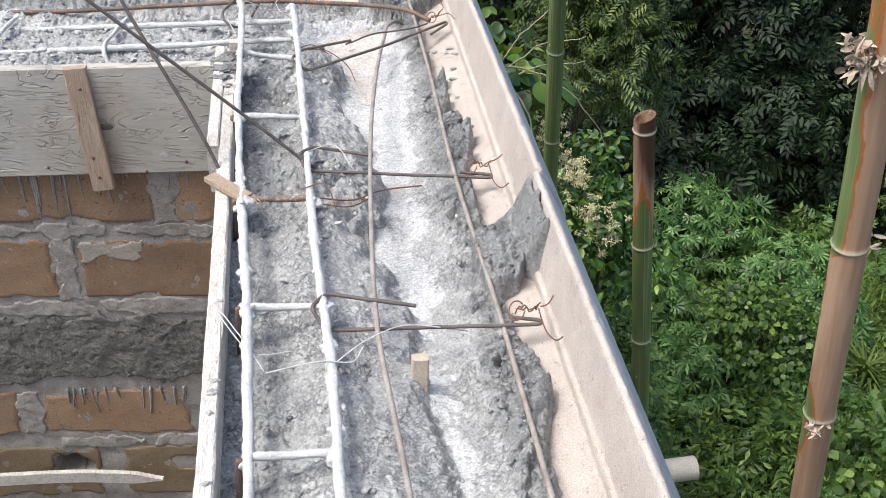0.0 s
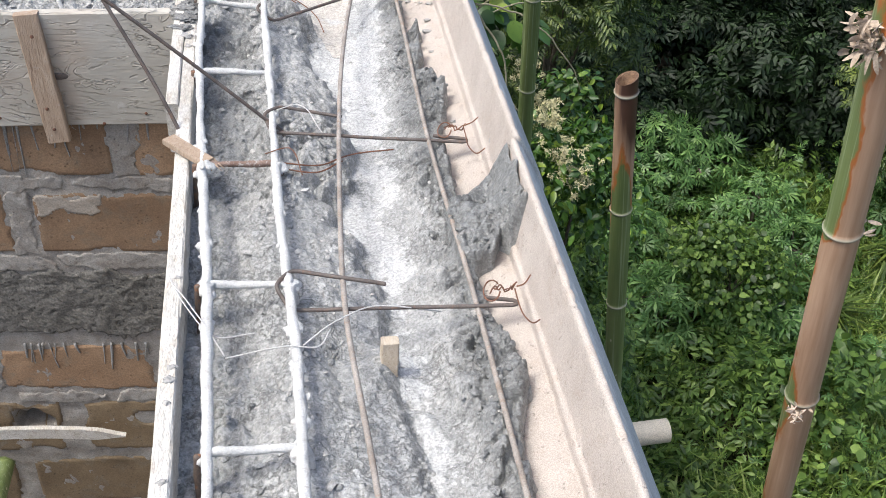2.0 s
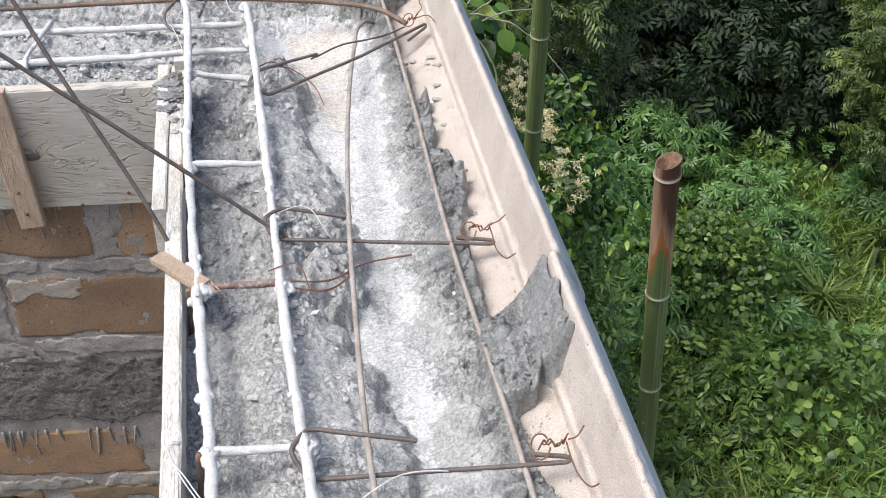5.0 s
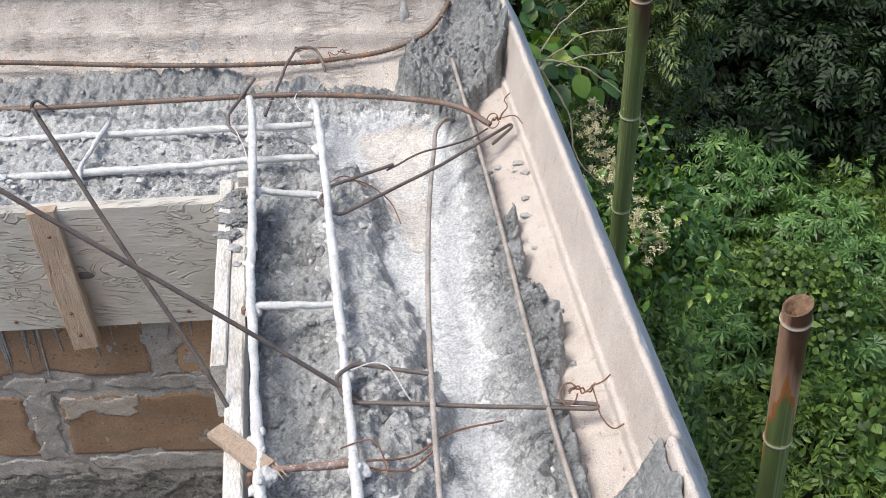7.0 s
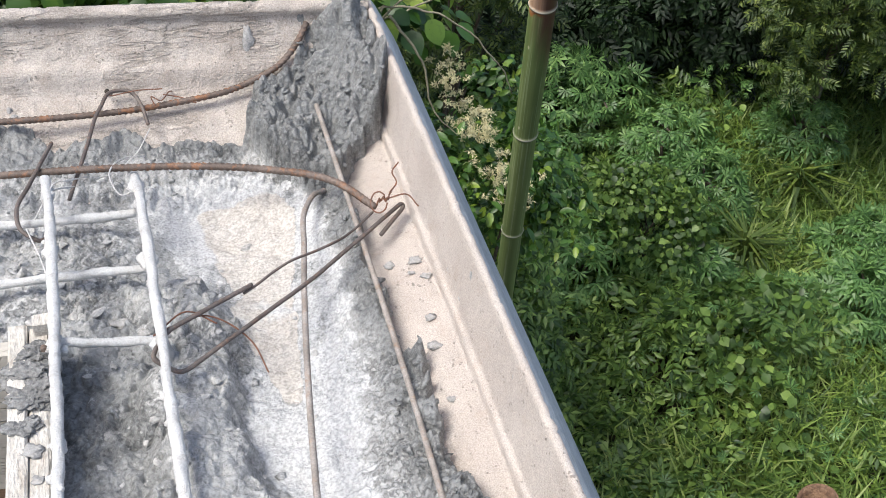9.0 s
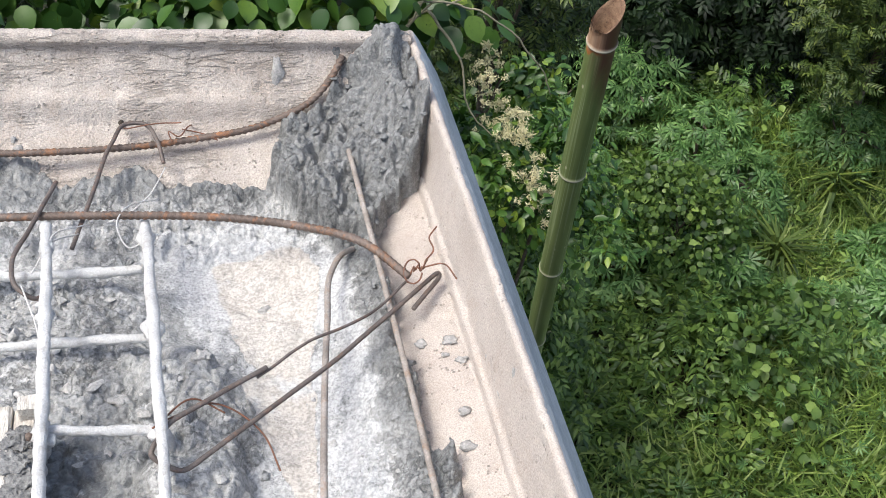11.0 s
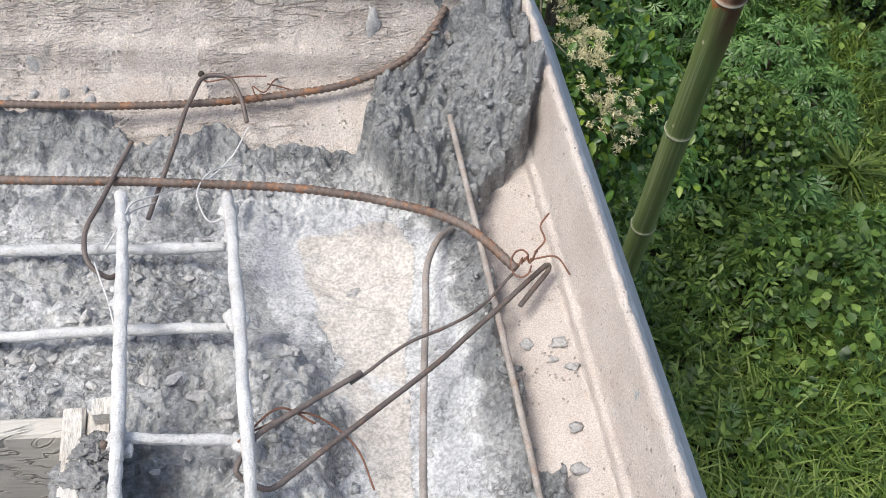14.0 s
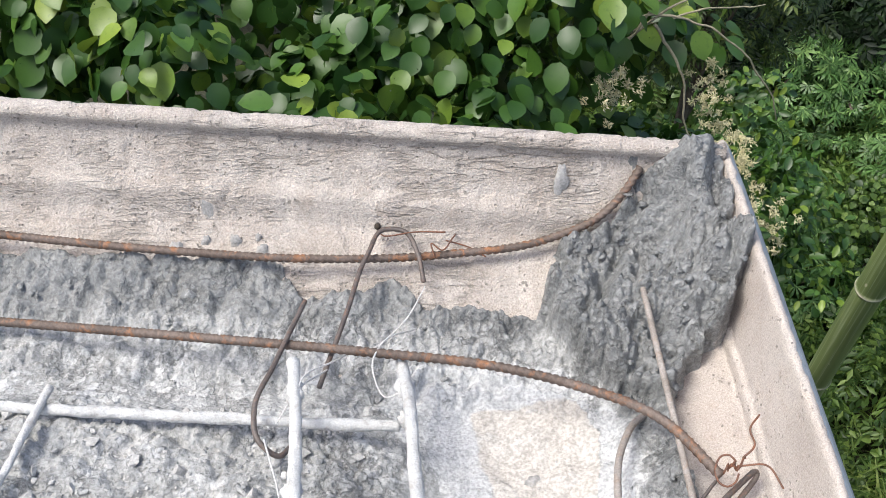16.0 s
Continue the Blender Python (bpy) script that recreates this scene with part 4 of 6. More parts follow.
for k, y in enumerate((2.355, 2.05, 1.735, 1.43, 1.12, 0.81, 0.5)):
    a, b = along(R1, y), along(R2, y)
    a2, b2 = (a[0] - 0.006, y, a[2] - 0.002), (b[0] + 0.006, y + 0.004 * (k % 3 - 1), b[2] - 0.002)
    pts = [(a2[0], y, 0.44), (a2[0], y, a2[2] - 0.012), (a2[0] + 0.003, y, a2[2] - 0.003), (a2[0] + 0.012, y, a2[2])]
    pts += [tuple(np.array(pts[3]) * (1 - w) + np.array((b2[0] - 0.012, b2[1], b2[2])) * w) for w in (0.25, 0.5, 0.75, 1.0)]
    pts += [(b2[0] - 0.003, b2[1], b2[2] - 0.003), (b2[0], b2[1], b2[2] - 0.012), (b2[0], b2[1], 0.44)]
    leg = [(a2[0] - 0.005, y - 0.006, a2[2] + 0.004), (a2[0] - 0.007, y - 0.01, 0.51), (a2[0] - 0.008, y - 0.012, 0.44)]
    in_thing(tube("stirrup_leg", leg, 0.0042, M_RUST, seg=8, step=0.004, lumps=0.002, seed=330 + k), cage)
    in_thing(tube("stirrup", pts, 0.0048, M_CRUSTRUST if k == 2 else M_WHITEBAR, seg=9, step=0.003, lumps=0.0038, wobble=0.0015, seed=320 + k), cage)

lump_rng = np.random.default_rng(66)


def cage_lump(at, size, line_):
    """A crust of mortar round a crossing of bars."""
    bm = bmesh.new()
    bmesh.ops.create_icosphere(bm, subdivisions=3 if size > 0.007 else 2, radius=1)
    off = Vector(lump_rng.uniform(0, 60, 3))
    for v in bm.verts:
        v.co *= 1 + 0.55 * noise.noise(v.co * 1.5 + off) + 0.3 * noise.noise(v.co * 4 + off)
        v.co = Vector((v.co.x * size, v.co.y * size * 1.3, v.co.z * size * 0.75)) + Vector(at)
    part("mortar_crust", bm, M_WHITEBAR, bars[id(line_)], "", True)


for y in (2.355, 2.05, 1.735, 1.43, 1.12):
    for line_ in (R1, R2):
        px, py, pz = along(line_, y)
        cage_lump((px + 0.004 * float(lump_rng.normal()), py - 0.006, pz - 0.004), float(lump_rng.uniform(0.0085, 0.0135)), line_)
for line_, ys_ in ((R2, (1.29, 1.33, 1.255, 1.16, 1.9, 2.505, 2.63, 2.67)), (R1, (1.34, 1.52, 2.2, 2.525, 2.645, 2.66))):
    for y in ys_:
        px, py, pz = along(line_, y)
        cage_lump((px, py, pz - 0.003), float(lump_rng.uniform(0.008, 0.012)), line_)
for line_ in (R1, R2):
    for y in lump_rng.uniform(1.08, 2.62, 34):
        px, py, pz = along(line_, float(y))
        cage_lump((px + 0.004 * float(lump_rng.normal()), py, pz - 0.001 + 0.003 * float(lump_rng.normal())), float(lump_rng.uniform(0.0035, 0.0065)), line_)

cage2 = tagged(empty("reinforcement_cage", (-0.5, 2.6, 0.5)), "cement-coated steel cage over the end beam", "rebar cage")
F1 = [(-3.0, 2.93, 0.43), (-0.59, 2.695, 0.476), (-0.15, 2.646, 0.502), (0.012, 2.63, 0.51)]
F2 = [(-3.0, 2.76, 0.43), (-0.56, 2.549, 0.48), (-0.147, 2.523, 0.503), (0.025, 2.505, 0.515)]
for k, line_ in enumerate((F1, F2)):
    in_thing(tube("long_bar", line_, 0.0060, M_WHITEBAR, seg=10, step=0.004, lumps=0.0036, wobble=0.002, seed=340 + k), cage2)
for k, x in enumerate((-0.40, -0.66, -0.95)):
    in_thing(tube("stirrup", [(x + 0.02, 2.665 - 0.09 * (x + 0.4) + 0.03, 0.500), (x, 2.60 - 0.09 * (x + 0.4), 0.500), (x - 0.012, 2.52 - 0.09 * (x + 0.4), 0.49), (x + 0.005, 2.49 - 0.09 * (x + 0.4), 0.45)], 0.0042, M_WHITEBAR, seg=8, step=0.004, lumps=0.003, seed=350 + k), cage2)

tagged(tube("ribbed_rebar", [(-1.3, 3.0, 0.522), (-0.65, 2.938, 0.522), (-0.258, 2.892, 0.516), (-0.113, 2.88, 0.516), (0.08, 2.888, 0.516), (0.199, 2.899, 0.53), (0.274, 2.917, 0.560), (0.303, 2.936, 0.586), (0.320, 2.954, 0.606)], 0.0047, M_RUST, seg=12, step=0.0015, ribs=0.0017), "rusty ribbed rebar bent up at its end", "rebar")
tagged(tube("ribbed_rebar", [(-1.3, 2.96, 0.45), (-0.62, 2.839, 0.464), (-0.245, 2.764, 0.505), (-0.033, 2.722, 0.527), (0.14, 2.694, 0.528), (0.208, 2.668, 0.533), (0.298, 2.614, 0.54), (0.346, 2.544, 0.54)], 0.0050, M_RUST, seg=12, step=0.0015, ribs=0.0017), "rusty ribbed rebar curving towards the corner", "rebar")
tagged(tube("steel_rod", [(0.307, 2.815, 0.548), (0.318, 2.33, 0.52), (0.310, 1.8, 0.53), (0.320, 1.4, 0.53), (0.322, 1.04, 0.53), (0.33, 0.2, 0.52), (0.33, -0.3, 0.51)], 0.0038, M_ROD, seg=10, step=0.0015, ribs=0.0006), "straight dusty steel rod lying over the gutter", "rebar")
tagged(tube("steel_rod", [(0.292, 2.655, 0.49), (0.272, 2.63, 0.505), (0.252, 2.59, 0.512), (0.235, 2.5, 0.52), (0.175, 2.066, 0.54), (0.146, 1.68, 0.54), (0.134, 1.346, 0.54), (0.145, 1.116, 0.54), (0.17, 0.3, 0.54), (0.17, -0.3, 0.53)], 0.0040, M_ROD, seg=10, step=0.002, ribs=0.0005), "bowed dusty steel rod beside the cage", "rebar")
for pts, radius, label in (
    ([(0.163, 1.888, 0.540), (0.055, 1.912, 0.550), (0.026, 1.886, 0.552), (0.040, 1.859, 0.530), (0.2, 1.834, 0.530), (0.376, 1.807, 0.531), (0.376, 1.813, 0.534), (0.319, 1.823, 0.536)], 0.012, "hooked dark steel bar round the cage"),
    ([(0.194, 1.42, 0.54), (0.062, 1.450, 0.550), (0.038, 1.416, 0.552), (0.058, 1.385, 0.53), (0.2, 1.377, 0.532), (0.376, 1.365, 0.536), (0.376, 1.371, 0.539), (0.33, 1.378, 0.542)], 0.012, "hooked dark steel bar round the cage"),
    ([(0.152, 2.41, 0.55), (0.040, 2.340, 0.56), (0.016, 2.303, 0.555), (0.050, 2.291, 0.532), (0.24, 2.430, 0.53), (0.389, 2.556, 0.532), (0.390, 2.550, 0.528), (0.345, 2.503, 0.522)], 0.012, "hooked dark steel bar reaching across the gutter"),
    ([(-0.098, 2.80, 0.525), (-0.128, 2.70, 0.53), (-0.145, 2.64, 0.53), (-0.136, 2.60, 0.525), (-0.115, 2.590, 0.515), (-0.104, 2.605, 0.51)], 0, "rusty hook of bent steel bar"),
    ([(-0.078, 2.69, 0.50), (-0.05, 2.78, 0.52), (-0.024, 2.875, 0.53), (-0.004, 2.917, 0.53), (0.020, 2.915, 0.53), (0.038, 2.88, 0.525), (0.046, 2.845, 0.51)], 0, "rusty steel loop tied through the gutter"),
):
    tagged(tube("hooked_rebar", bent(pts, radius) if radius else pts, 0.0031, M_STEEL, seg=8, step=0.0025, ribs=0.0003, wobble=0.0012, seed=int(1000 * pts[0][1])), label, "rebar", "bent bars tied to the cage")
tagged(tube("steel_rod", [(-0.75, 1.94, 1.23), (-0.336, 1.905, 0.87), (0.027, 1.876, 0.55), (0.060, 1.872, 0.52), (0.066, 1.84, 0.50)], 0.0032, M_STEEL, seg=8, step=0.004, ribs=0.0003), "slanting thin steel bar leaning over the cage", "rebar")
leaning = tagged(tube("steel_rod", [(-0.318, 2.032, 0.907), (-0.257, 1.978, 0.794), (-0.106, 1.846, 0.517), (-0.10, 1.84, 0.50)], 0.0032, M_STEEL, seg=8, step=0.004, ribs=0.0003), "slanting thin steel bar leaning on the formwork", "rebar")
M_BLACK = surface("black binding", (0.02, 0.018, 0.017), (0.04, 0.035, 0.03), (0.08, 0.05, 0.04), 0.02, 0.003, 0.7, 0.001, 0.5)
tube("bent_tip", [(-0.312, 2.027, 0.897), (-0.319, 2.034, 0.909), (-0.314, 2.038, 0.914), (-0.302, 2.034, 0.909), (-0.292, 2.03, 0.902)], 0.0034, M_BLACK, leaning, "blackened bent tip", seg=7, step=0.004, lumps=0.003, taper=(1.0, 0.4), seed=44)

# ---- bamboo poles ----
def pit_voronoi(nt, vector, scale):
    n = nt.nodes.new("ShaderNodeTexVoronoi")
    n.inputs["Scale"].default_value = scale
    nt.links.new(vector, n.inputs["Vector"])
    return n.outputs["Distance"]


def bamboo_material():
    m, nt, b = nodes_of("bamboo")
    p = position(nt, (1, 1, 0.06), True)
    q = position(nt, (1, 1, 1), True)
    col = mix(nt, ramp(nt, noise_node(nt, 40, 4, 0.6, p), 0.3, 0.7), (0.085, 0.125, 0.036), (0.19, 0.235, 0.085))
    streak = ramp(nt, noise_node(nt, 230, 3, 0.6, position(nt, (1, 1, 0.012), True)), 0.55, 0.68)
    col = mix(nt, maths(nt, "MULTIPLY", streak, 0.6), col, (0.33, 0.38, 0.22))
    dots = maths(nt, "SUBTRACT", 0.13, pit_voronoi(nt, position(nt, (1, 1, 0.45), True), 45))
    col = mix(nt, maths(nt, "MULTIPLY", ramp(nt, dots, 0.0, 0.06), ramp(nt, noise_node(nt, 20, 2, 0.5, q), 0.5, 0.6)), col, (0.48, 0.46, 0.32))
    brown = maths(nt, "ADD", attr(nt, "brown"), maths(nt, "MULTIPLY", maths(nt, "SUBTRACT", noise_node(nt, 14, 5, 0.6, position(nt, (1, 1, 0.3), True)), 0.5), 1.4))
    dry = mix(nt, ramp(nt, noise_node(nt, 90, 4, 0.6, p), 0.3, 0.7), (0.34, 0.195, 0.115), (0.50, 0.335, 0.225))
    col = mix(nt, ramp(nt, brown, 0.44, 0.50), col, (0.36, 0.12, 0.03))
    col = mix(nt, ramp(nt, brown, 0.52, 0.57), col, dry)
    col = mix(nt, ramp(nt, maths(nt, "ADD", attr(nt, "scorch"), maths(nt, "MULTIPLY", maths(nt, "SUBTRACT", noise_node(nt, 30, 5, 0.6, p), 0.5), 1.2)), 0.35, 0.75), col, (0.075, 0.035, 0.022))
    col = mix(nt, attr(nt, "ring"), col, (0.45, 0.42, 0.33))
    nt.links.new(col, b.inputs["Base Color"])
    b.inputs["Roughness"].default_value = 0.42
    bump(nt, b, noise_node(nt, 120, 3, 0.6, p), 0.35, 0.001)
    return m


M_BAMBOO = bamboo_material()
M_BAMBOOCUT = surface("cut bamboo end", (0.13, 0.07, 0.04), (0.24, 0.15, 0.09), (0.05, 0.025, 0.015), 0.012, 0.002, 0.85, 0.002, 0.9, amount=0.8)
M_HUSK = surface("dry husk", (0.40, 0.31, 0.23), (0.55, 0.45, 0.36), (0.22, 0.15, 0.1), 0.03, 0.003, 0.9, 0.001, 0.5)


def bamboo(top, low, radius, nodes_at, brown_of, label, cut=0.02, scorch=0.0):
    """A pole from its cut top through `low` down to the ground; nodes_at are distances from the top."""
    top, low = Vector(top), Vector(low)
    axis = (low - top).normalized()
    length = (GROUND - 0.3 - top.z) / axis.z
    ds = np.unique(np.concatenate([np.arange(0, 2.2, 0.012), np.arange(2.2, length, 0.15)] + [np.array([-0.008, -0.004, -0.0015, 0, 0.0015, 0.004, 0.008]) + k for k in nodes_at]))
    ds = ds[ds >= 0]
    seg = 28
    ang = np.arange(seg) * 2 * math.pi / seg
    r = np.full(len(ds), radius)
    ring = np.zeros(len(ds))
    for k in nodes_at:
        g = np.exp(-((ds - k) / 0.0035) ** 2)
        r += 0.0026 * g - 0.0012 * np.exp(-((ds - k - 0.007) / 0.004) ** 2)
        ring = np.maximum(ring, np.exp(-((ds - k) / 0.003) ** 2))
    tilt = np.array(cut * np.cos(ang - 0.6))
    z = -ds[:, None] + 0 * ang[None]
    z[0] += tilt
    x, y = r[:, None] * np.cos(ang)[None], r[:, None] * np.sin(ang)[None]
    outer = np.stack([x, y, z], -1).reshape(-1, 3)
    n = len(ds)
    rot = (-axis).to_track_quat("Z", "Y").to_matrix()
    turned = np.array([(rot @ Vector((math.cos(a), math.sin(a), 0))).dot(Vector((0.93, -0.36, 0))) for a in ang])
    me = mesh_np("culm", outer, grid_faces(n, seg, True)[:, ::-1])
    me.materials.append(M_BAMBOO)
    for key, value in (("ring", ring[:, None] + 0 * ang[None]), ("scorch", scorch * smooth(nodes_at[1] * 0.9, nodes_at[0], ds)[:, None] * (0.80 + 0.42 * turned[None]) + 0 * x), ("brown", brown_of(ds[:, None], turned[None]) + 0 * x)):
        a = me.attributes.new(key, "FLOAT", "POINT")
        a.data.foreach_set("value", value.astype(np.float32).ravel())
    pole = tagged(empty("bamboo_pole"), label, "bamboo pole", "scaffold poles outside the gutter")
    pole.matrix_world = Matrix.Translation(top) @ (-axis).to_track_quat("Z", "Y").to_matrix().to_4x4()
    culm = new("culm", me)
    culm.parent = pole
    inner = []
    for rr, zz in ((radius, 0.0), (radius * 0.80, -0.003), (radius * 0.70, -0.045), (0.0005, -0.05)):
        inner.append(np.stack([rr * np.cos(ang), rr * np.sin(ang), zz + tilt * (1 if zz > -0.01 else 0.3)], -1))
    cutob = np_object("cut_end", np.vstack(inner), grid_faces(4, seg, True), M_BAMBOOCUT, pole)
    tagged(cutob, "dry hollow cut end")
    return pole


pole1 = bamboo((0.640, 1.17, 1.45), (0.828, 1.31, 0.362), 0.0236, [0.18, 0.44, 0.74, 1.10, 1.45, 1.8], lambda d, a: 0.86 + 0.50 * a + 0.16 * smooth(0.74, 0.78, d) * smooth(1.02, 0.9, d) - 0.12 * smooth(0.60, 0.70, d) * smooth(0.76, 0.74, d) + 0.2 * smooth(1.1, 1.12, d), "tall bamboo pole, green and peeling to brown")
def husk(pole, at, toward, n, size, seed):
    """A ragged tuft of dry sheath at a node."""
    r = np.random.default_rng(seed)
    vs, fs = [], []
    inv = pole.matrix_basis.inverted()
    for k in range(n):
        d = np.array(toward) + 0.75 * r.normal(size=3)
        d /= np.linalg.norm(d)
        s = np.cross(d, r.normal(size=3))
        s /= np.linalg.norm(s)
        up = np.cross(s, d)
        ln, w, curl = size * r.uniform(0.5, 1.25), size * r.uniform(0.10, 0.28), r.uniform(-1.2, 1.2)
        p0 = np.array(at) + 0.6 * size * r.normal(size=3)
        m = len(vs)
        for j in range(6):
            t = j / 5
            c = p0 + d * ln * t + up * curl * ln * t * t
            wd = w * (0.5 + 0.9 * t) * (1.0 - 0.85 * t**3)
            vs += [tuple(inv @ Vector(c - s * wd)), tuple(inv @ Vector(c + up * wd * 0.5)), tuple(inv @ Vector(c + s * wd))]
        for j in range(5):
            a = m + 3 * j
            fs += [(a, a + 1, a + 4, a + 3), (a + 1, a + 2, a + 5, a + 4)]
    return tagged(np_object("dry_husk", np.array(vs), np.array(fs), M_HUSK, pole), "ragged dry leaf sheath", kind="stuff")


husk(pole1, (0.687, 1.215, 1.02), (-0.7, -0.4, 0.0), 90, 0.019, 31)
husk(pole1, (0.800, 1.275, 0.372), (-0.3, -0.8, 0.2), 26, 0.013, 32)
husk(pole1, (0.775, 1.245, 0.742), (0.9, -0.3, 0.5), 4, 0.013, 33)
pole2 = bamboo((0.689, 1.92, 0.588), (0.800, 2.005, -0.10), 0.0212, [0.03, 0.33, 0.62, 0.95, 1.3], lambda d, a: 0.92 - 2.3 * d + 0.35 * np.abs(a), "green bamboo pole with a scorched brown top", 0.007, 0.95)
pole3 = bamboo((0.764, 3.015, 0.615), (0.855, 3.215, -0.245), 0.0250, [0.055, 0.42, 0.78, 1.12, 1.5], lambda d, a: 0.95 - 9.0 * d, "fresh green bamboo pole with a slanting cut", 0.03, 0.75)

# ---- small things on the wall and roof edge ----
def open_pipe(start, end, radius, label):
    """A straight pipe with a square-cut open end."""
    start, end = np.array(start), np.array(end)
    d = (end - start) / np.linalg.norm(end - start)
    u = np.cross(d, (0, 0, 1.0))
    u /= np.linalg.norm(u)
    w = np.cross(u, d)
    ang = np.arange(30) * 2 * math.pi / 30
    rings = [c + r * (np.cos(ang)[:, None] * u + np.sin(ang)[:, None] * w) for c, r in ((start, radius), (end - 0.001 * d, radius), (end, radius * 0.985), (end, radius * 0.87), (end - 0.25 * d, radius * 0.87), (end - 0.25 * d, 0.001))]
    return tagged(np_object("drain_pipe", np.vstack(rings), grid_faces(6, 30, True), M_PIPE, None, False), label, "pipe")


open_pipe((0.10, 1.93, -0.46), (0.972, 1.959, -0.42), 0.030, "cream plastic drain pipe projecting from the wall below the gutter")
plank("timber_strip", [(-0.92, 2.405, -0.738), (-0.6, 2.39, -0.736), (-0.405, 2.375, -0.750)], (0.014, 0.040), M_PLANK, "pale rough timber strip with a pointed end against the block wall", "timber", 11, point=0.07)
tagged(tube("bamboo_prop", [(-0.735, 2.36, -0.80), (-0.79, 2.22, -0.96), (-1.1, 1.6, -2.58)], 0.03, M_BAMBOO, seg=16, step=0.03), "greyish bamboo prop under the strip", "bamboo pole")


def in_wall(x, z, y=0.0):
    """World place of a point given on the end wall."""
    return wall_north.matrix_basis @ Vector((x + 0.1, y, z))


wall_north.rotation_mode = "XYZ"
r_ = np.random.default_rng(77)
# thin runs of cement below the board and below the rough band: middle, spread, count, upper end, longest
for cx, wide, many, top_z, longest in ((-0.70, 0.04, 7, 0.243, 0.12), (-0.615, 0.05, 9, 0.245, 0.17), (-0.56, 0.03, 4, 0.247, 0.19), (-0.445, 0.012, 3, 0.25, 0.20), (-0.375, 0.03, 4, 0.253, 0.13), (-0.26, 0.02, 3, 0.256, 0.10), (-0.62, 0.08, 5, -0.455, 0.08), (-0.50, 0.10, 6, -0.455, 0.10), (-0.36, 0.08, 4, -0.455, 0.09)):
    for k in range(many):
        xx, ln = cx + 0.1 + wide * float(r_.normal()) * 0.6, longest * float(r_.uniform(0.25, 1.0))
        sway = 0.006 * float(r_.normal())
        tube("cement_drip", [(xx, -0.0055, top_z), (xx + sway * 0.4, -0.0055, top_z - ln * 0.5), (xx + sway, -0.005, top_z - ln)], float(r_.uniform(0.0016, 0.0042)), M_DRIP, wall_north, seg=6, step=0.008, lumps=0.0022, taper=(1.0, 0.35), seed=700 + int(r_.integers(0, 900)))
rough_panel("mortar_smear", -0.44, -0.27, -0.05, 0.03, -0.0052, M_SMEAR, 0.0016, 160, wall_north, 0.004, (), 0.03)
for k, (x0, x1, z0, z1) in enumerate(((-0.72, -0.40, -0.222, -0.152), (-0.43, -0.02, -0.215, -0.142), (-0.60, -0.33, -0.69, -0.625), (-0.33, -0.005, -0.685, -0.625), (-0.66, -0.35, 0.022, 0.082), (-0.36, -0.005, 0.026, 0.078), (-0.515, -0.43, -0.17, 0.045), (-0.70, -0.60, -0.65, -0.45), (-0.25, -0.16, 0.06, 0.28))):
    rough_panel("joint_smear", x0, x1, z0, z1, -0.0048, M_JOINT, 0.0035, 170 + k, wall_north, 0.004, (), 0.022)

# knot, splits and nails of the board
for x, z in ((-0.415, 0.352),):
    bm = bmesh.new()
    bmesh.ops.create_uvsphere(bm, u_segments=14, v_segments=8, radius=1, matrix=Matrix.LocRotScale((x, wall_y(x) - 0.0285, z), None, (0.021, 0.002, 0.0085)))
    part("knot", bm, M_STEEL, board, "dark brown knot", True)
for k in range(9):
    x = -0.24 - 0.075 * k - 0.02 * (k % 3)
    bm = bmesh.new()
    bmesh.ops.create_uvsphere(bm, u_segments=10, v_segments=6, radius=1, matrix=Matrix.LocRotScale((x, wall_y(x) - 0.0285, 0.258 - 0.022 * (k % 2) + 0.05 * (x + 0.3)), None, (0.0038, 0.002, 0.0038)))
    part("nail", bm, M_WIRE, board, "", True)

# binding wires
def wire(pts, material=M_WIRE, label="twisted rusty binding wire", r=0.0011, seed=0):
    return tagged(tube("binding_wire", pts, r, material, seg=5, step=0.003, wobble=0.004, seed=seed), label, "wire", "loose binding wires")


def tie(a, b, tails, seed):
    """A hank of wire twisted tightly from a to b, with a loop and loose tails."""
    r = np.random.default_rng(seed)
    a, b = np.array(a), np.array(b)
    n = 14
    for s in (0.0, math.pi):
        pts = []
        for k in range(n + 1):
            w = 0.0017 + 0.0022 * r.random()
            ph = k * 1.5 + s + 0.7 * r.normal()
            pts.append(tuple(a + (b - a) * k / n + w * np.array([0.4 * math.sin(ph), math.sin(ph), math.cos(ph)]) + 0.004 * math.sin(k * 0.5) * np.array([0, 1, 0.4])))
        wire(pts, r=0.0012, seed=seed + int(s))
    loop = [a + 0.011 * np.array([math.cos(t), 1.3 * math.sin(t), 0.7 * math.sin(t + 0.6)]) for t in np.linspace(0.4, 6.0, 9)]
    wire([tuple(q) for q in loop], r=0.0012, seed=seed + 5)
    for k, tail in enumerate(tails):
        wire(tail, r=0.0012, seed=seed + 7 + k)


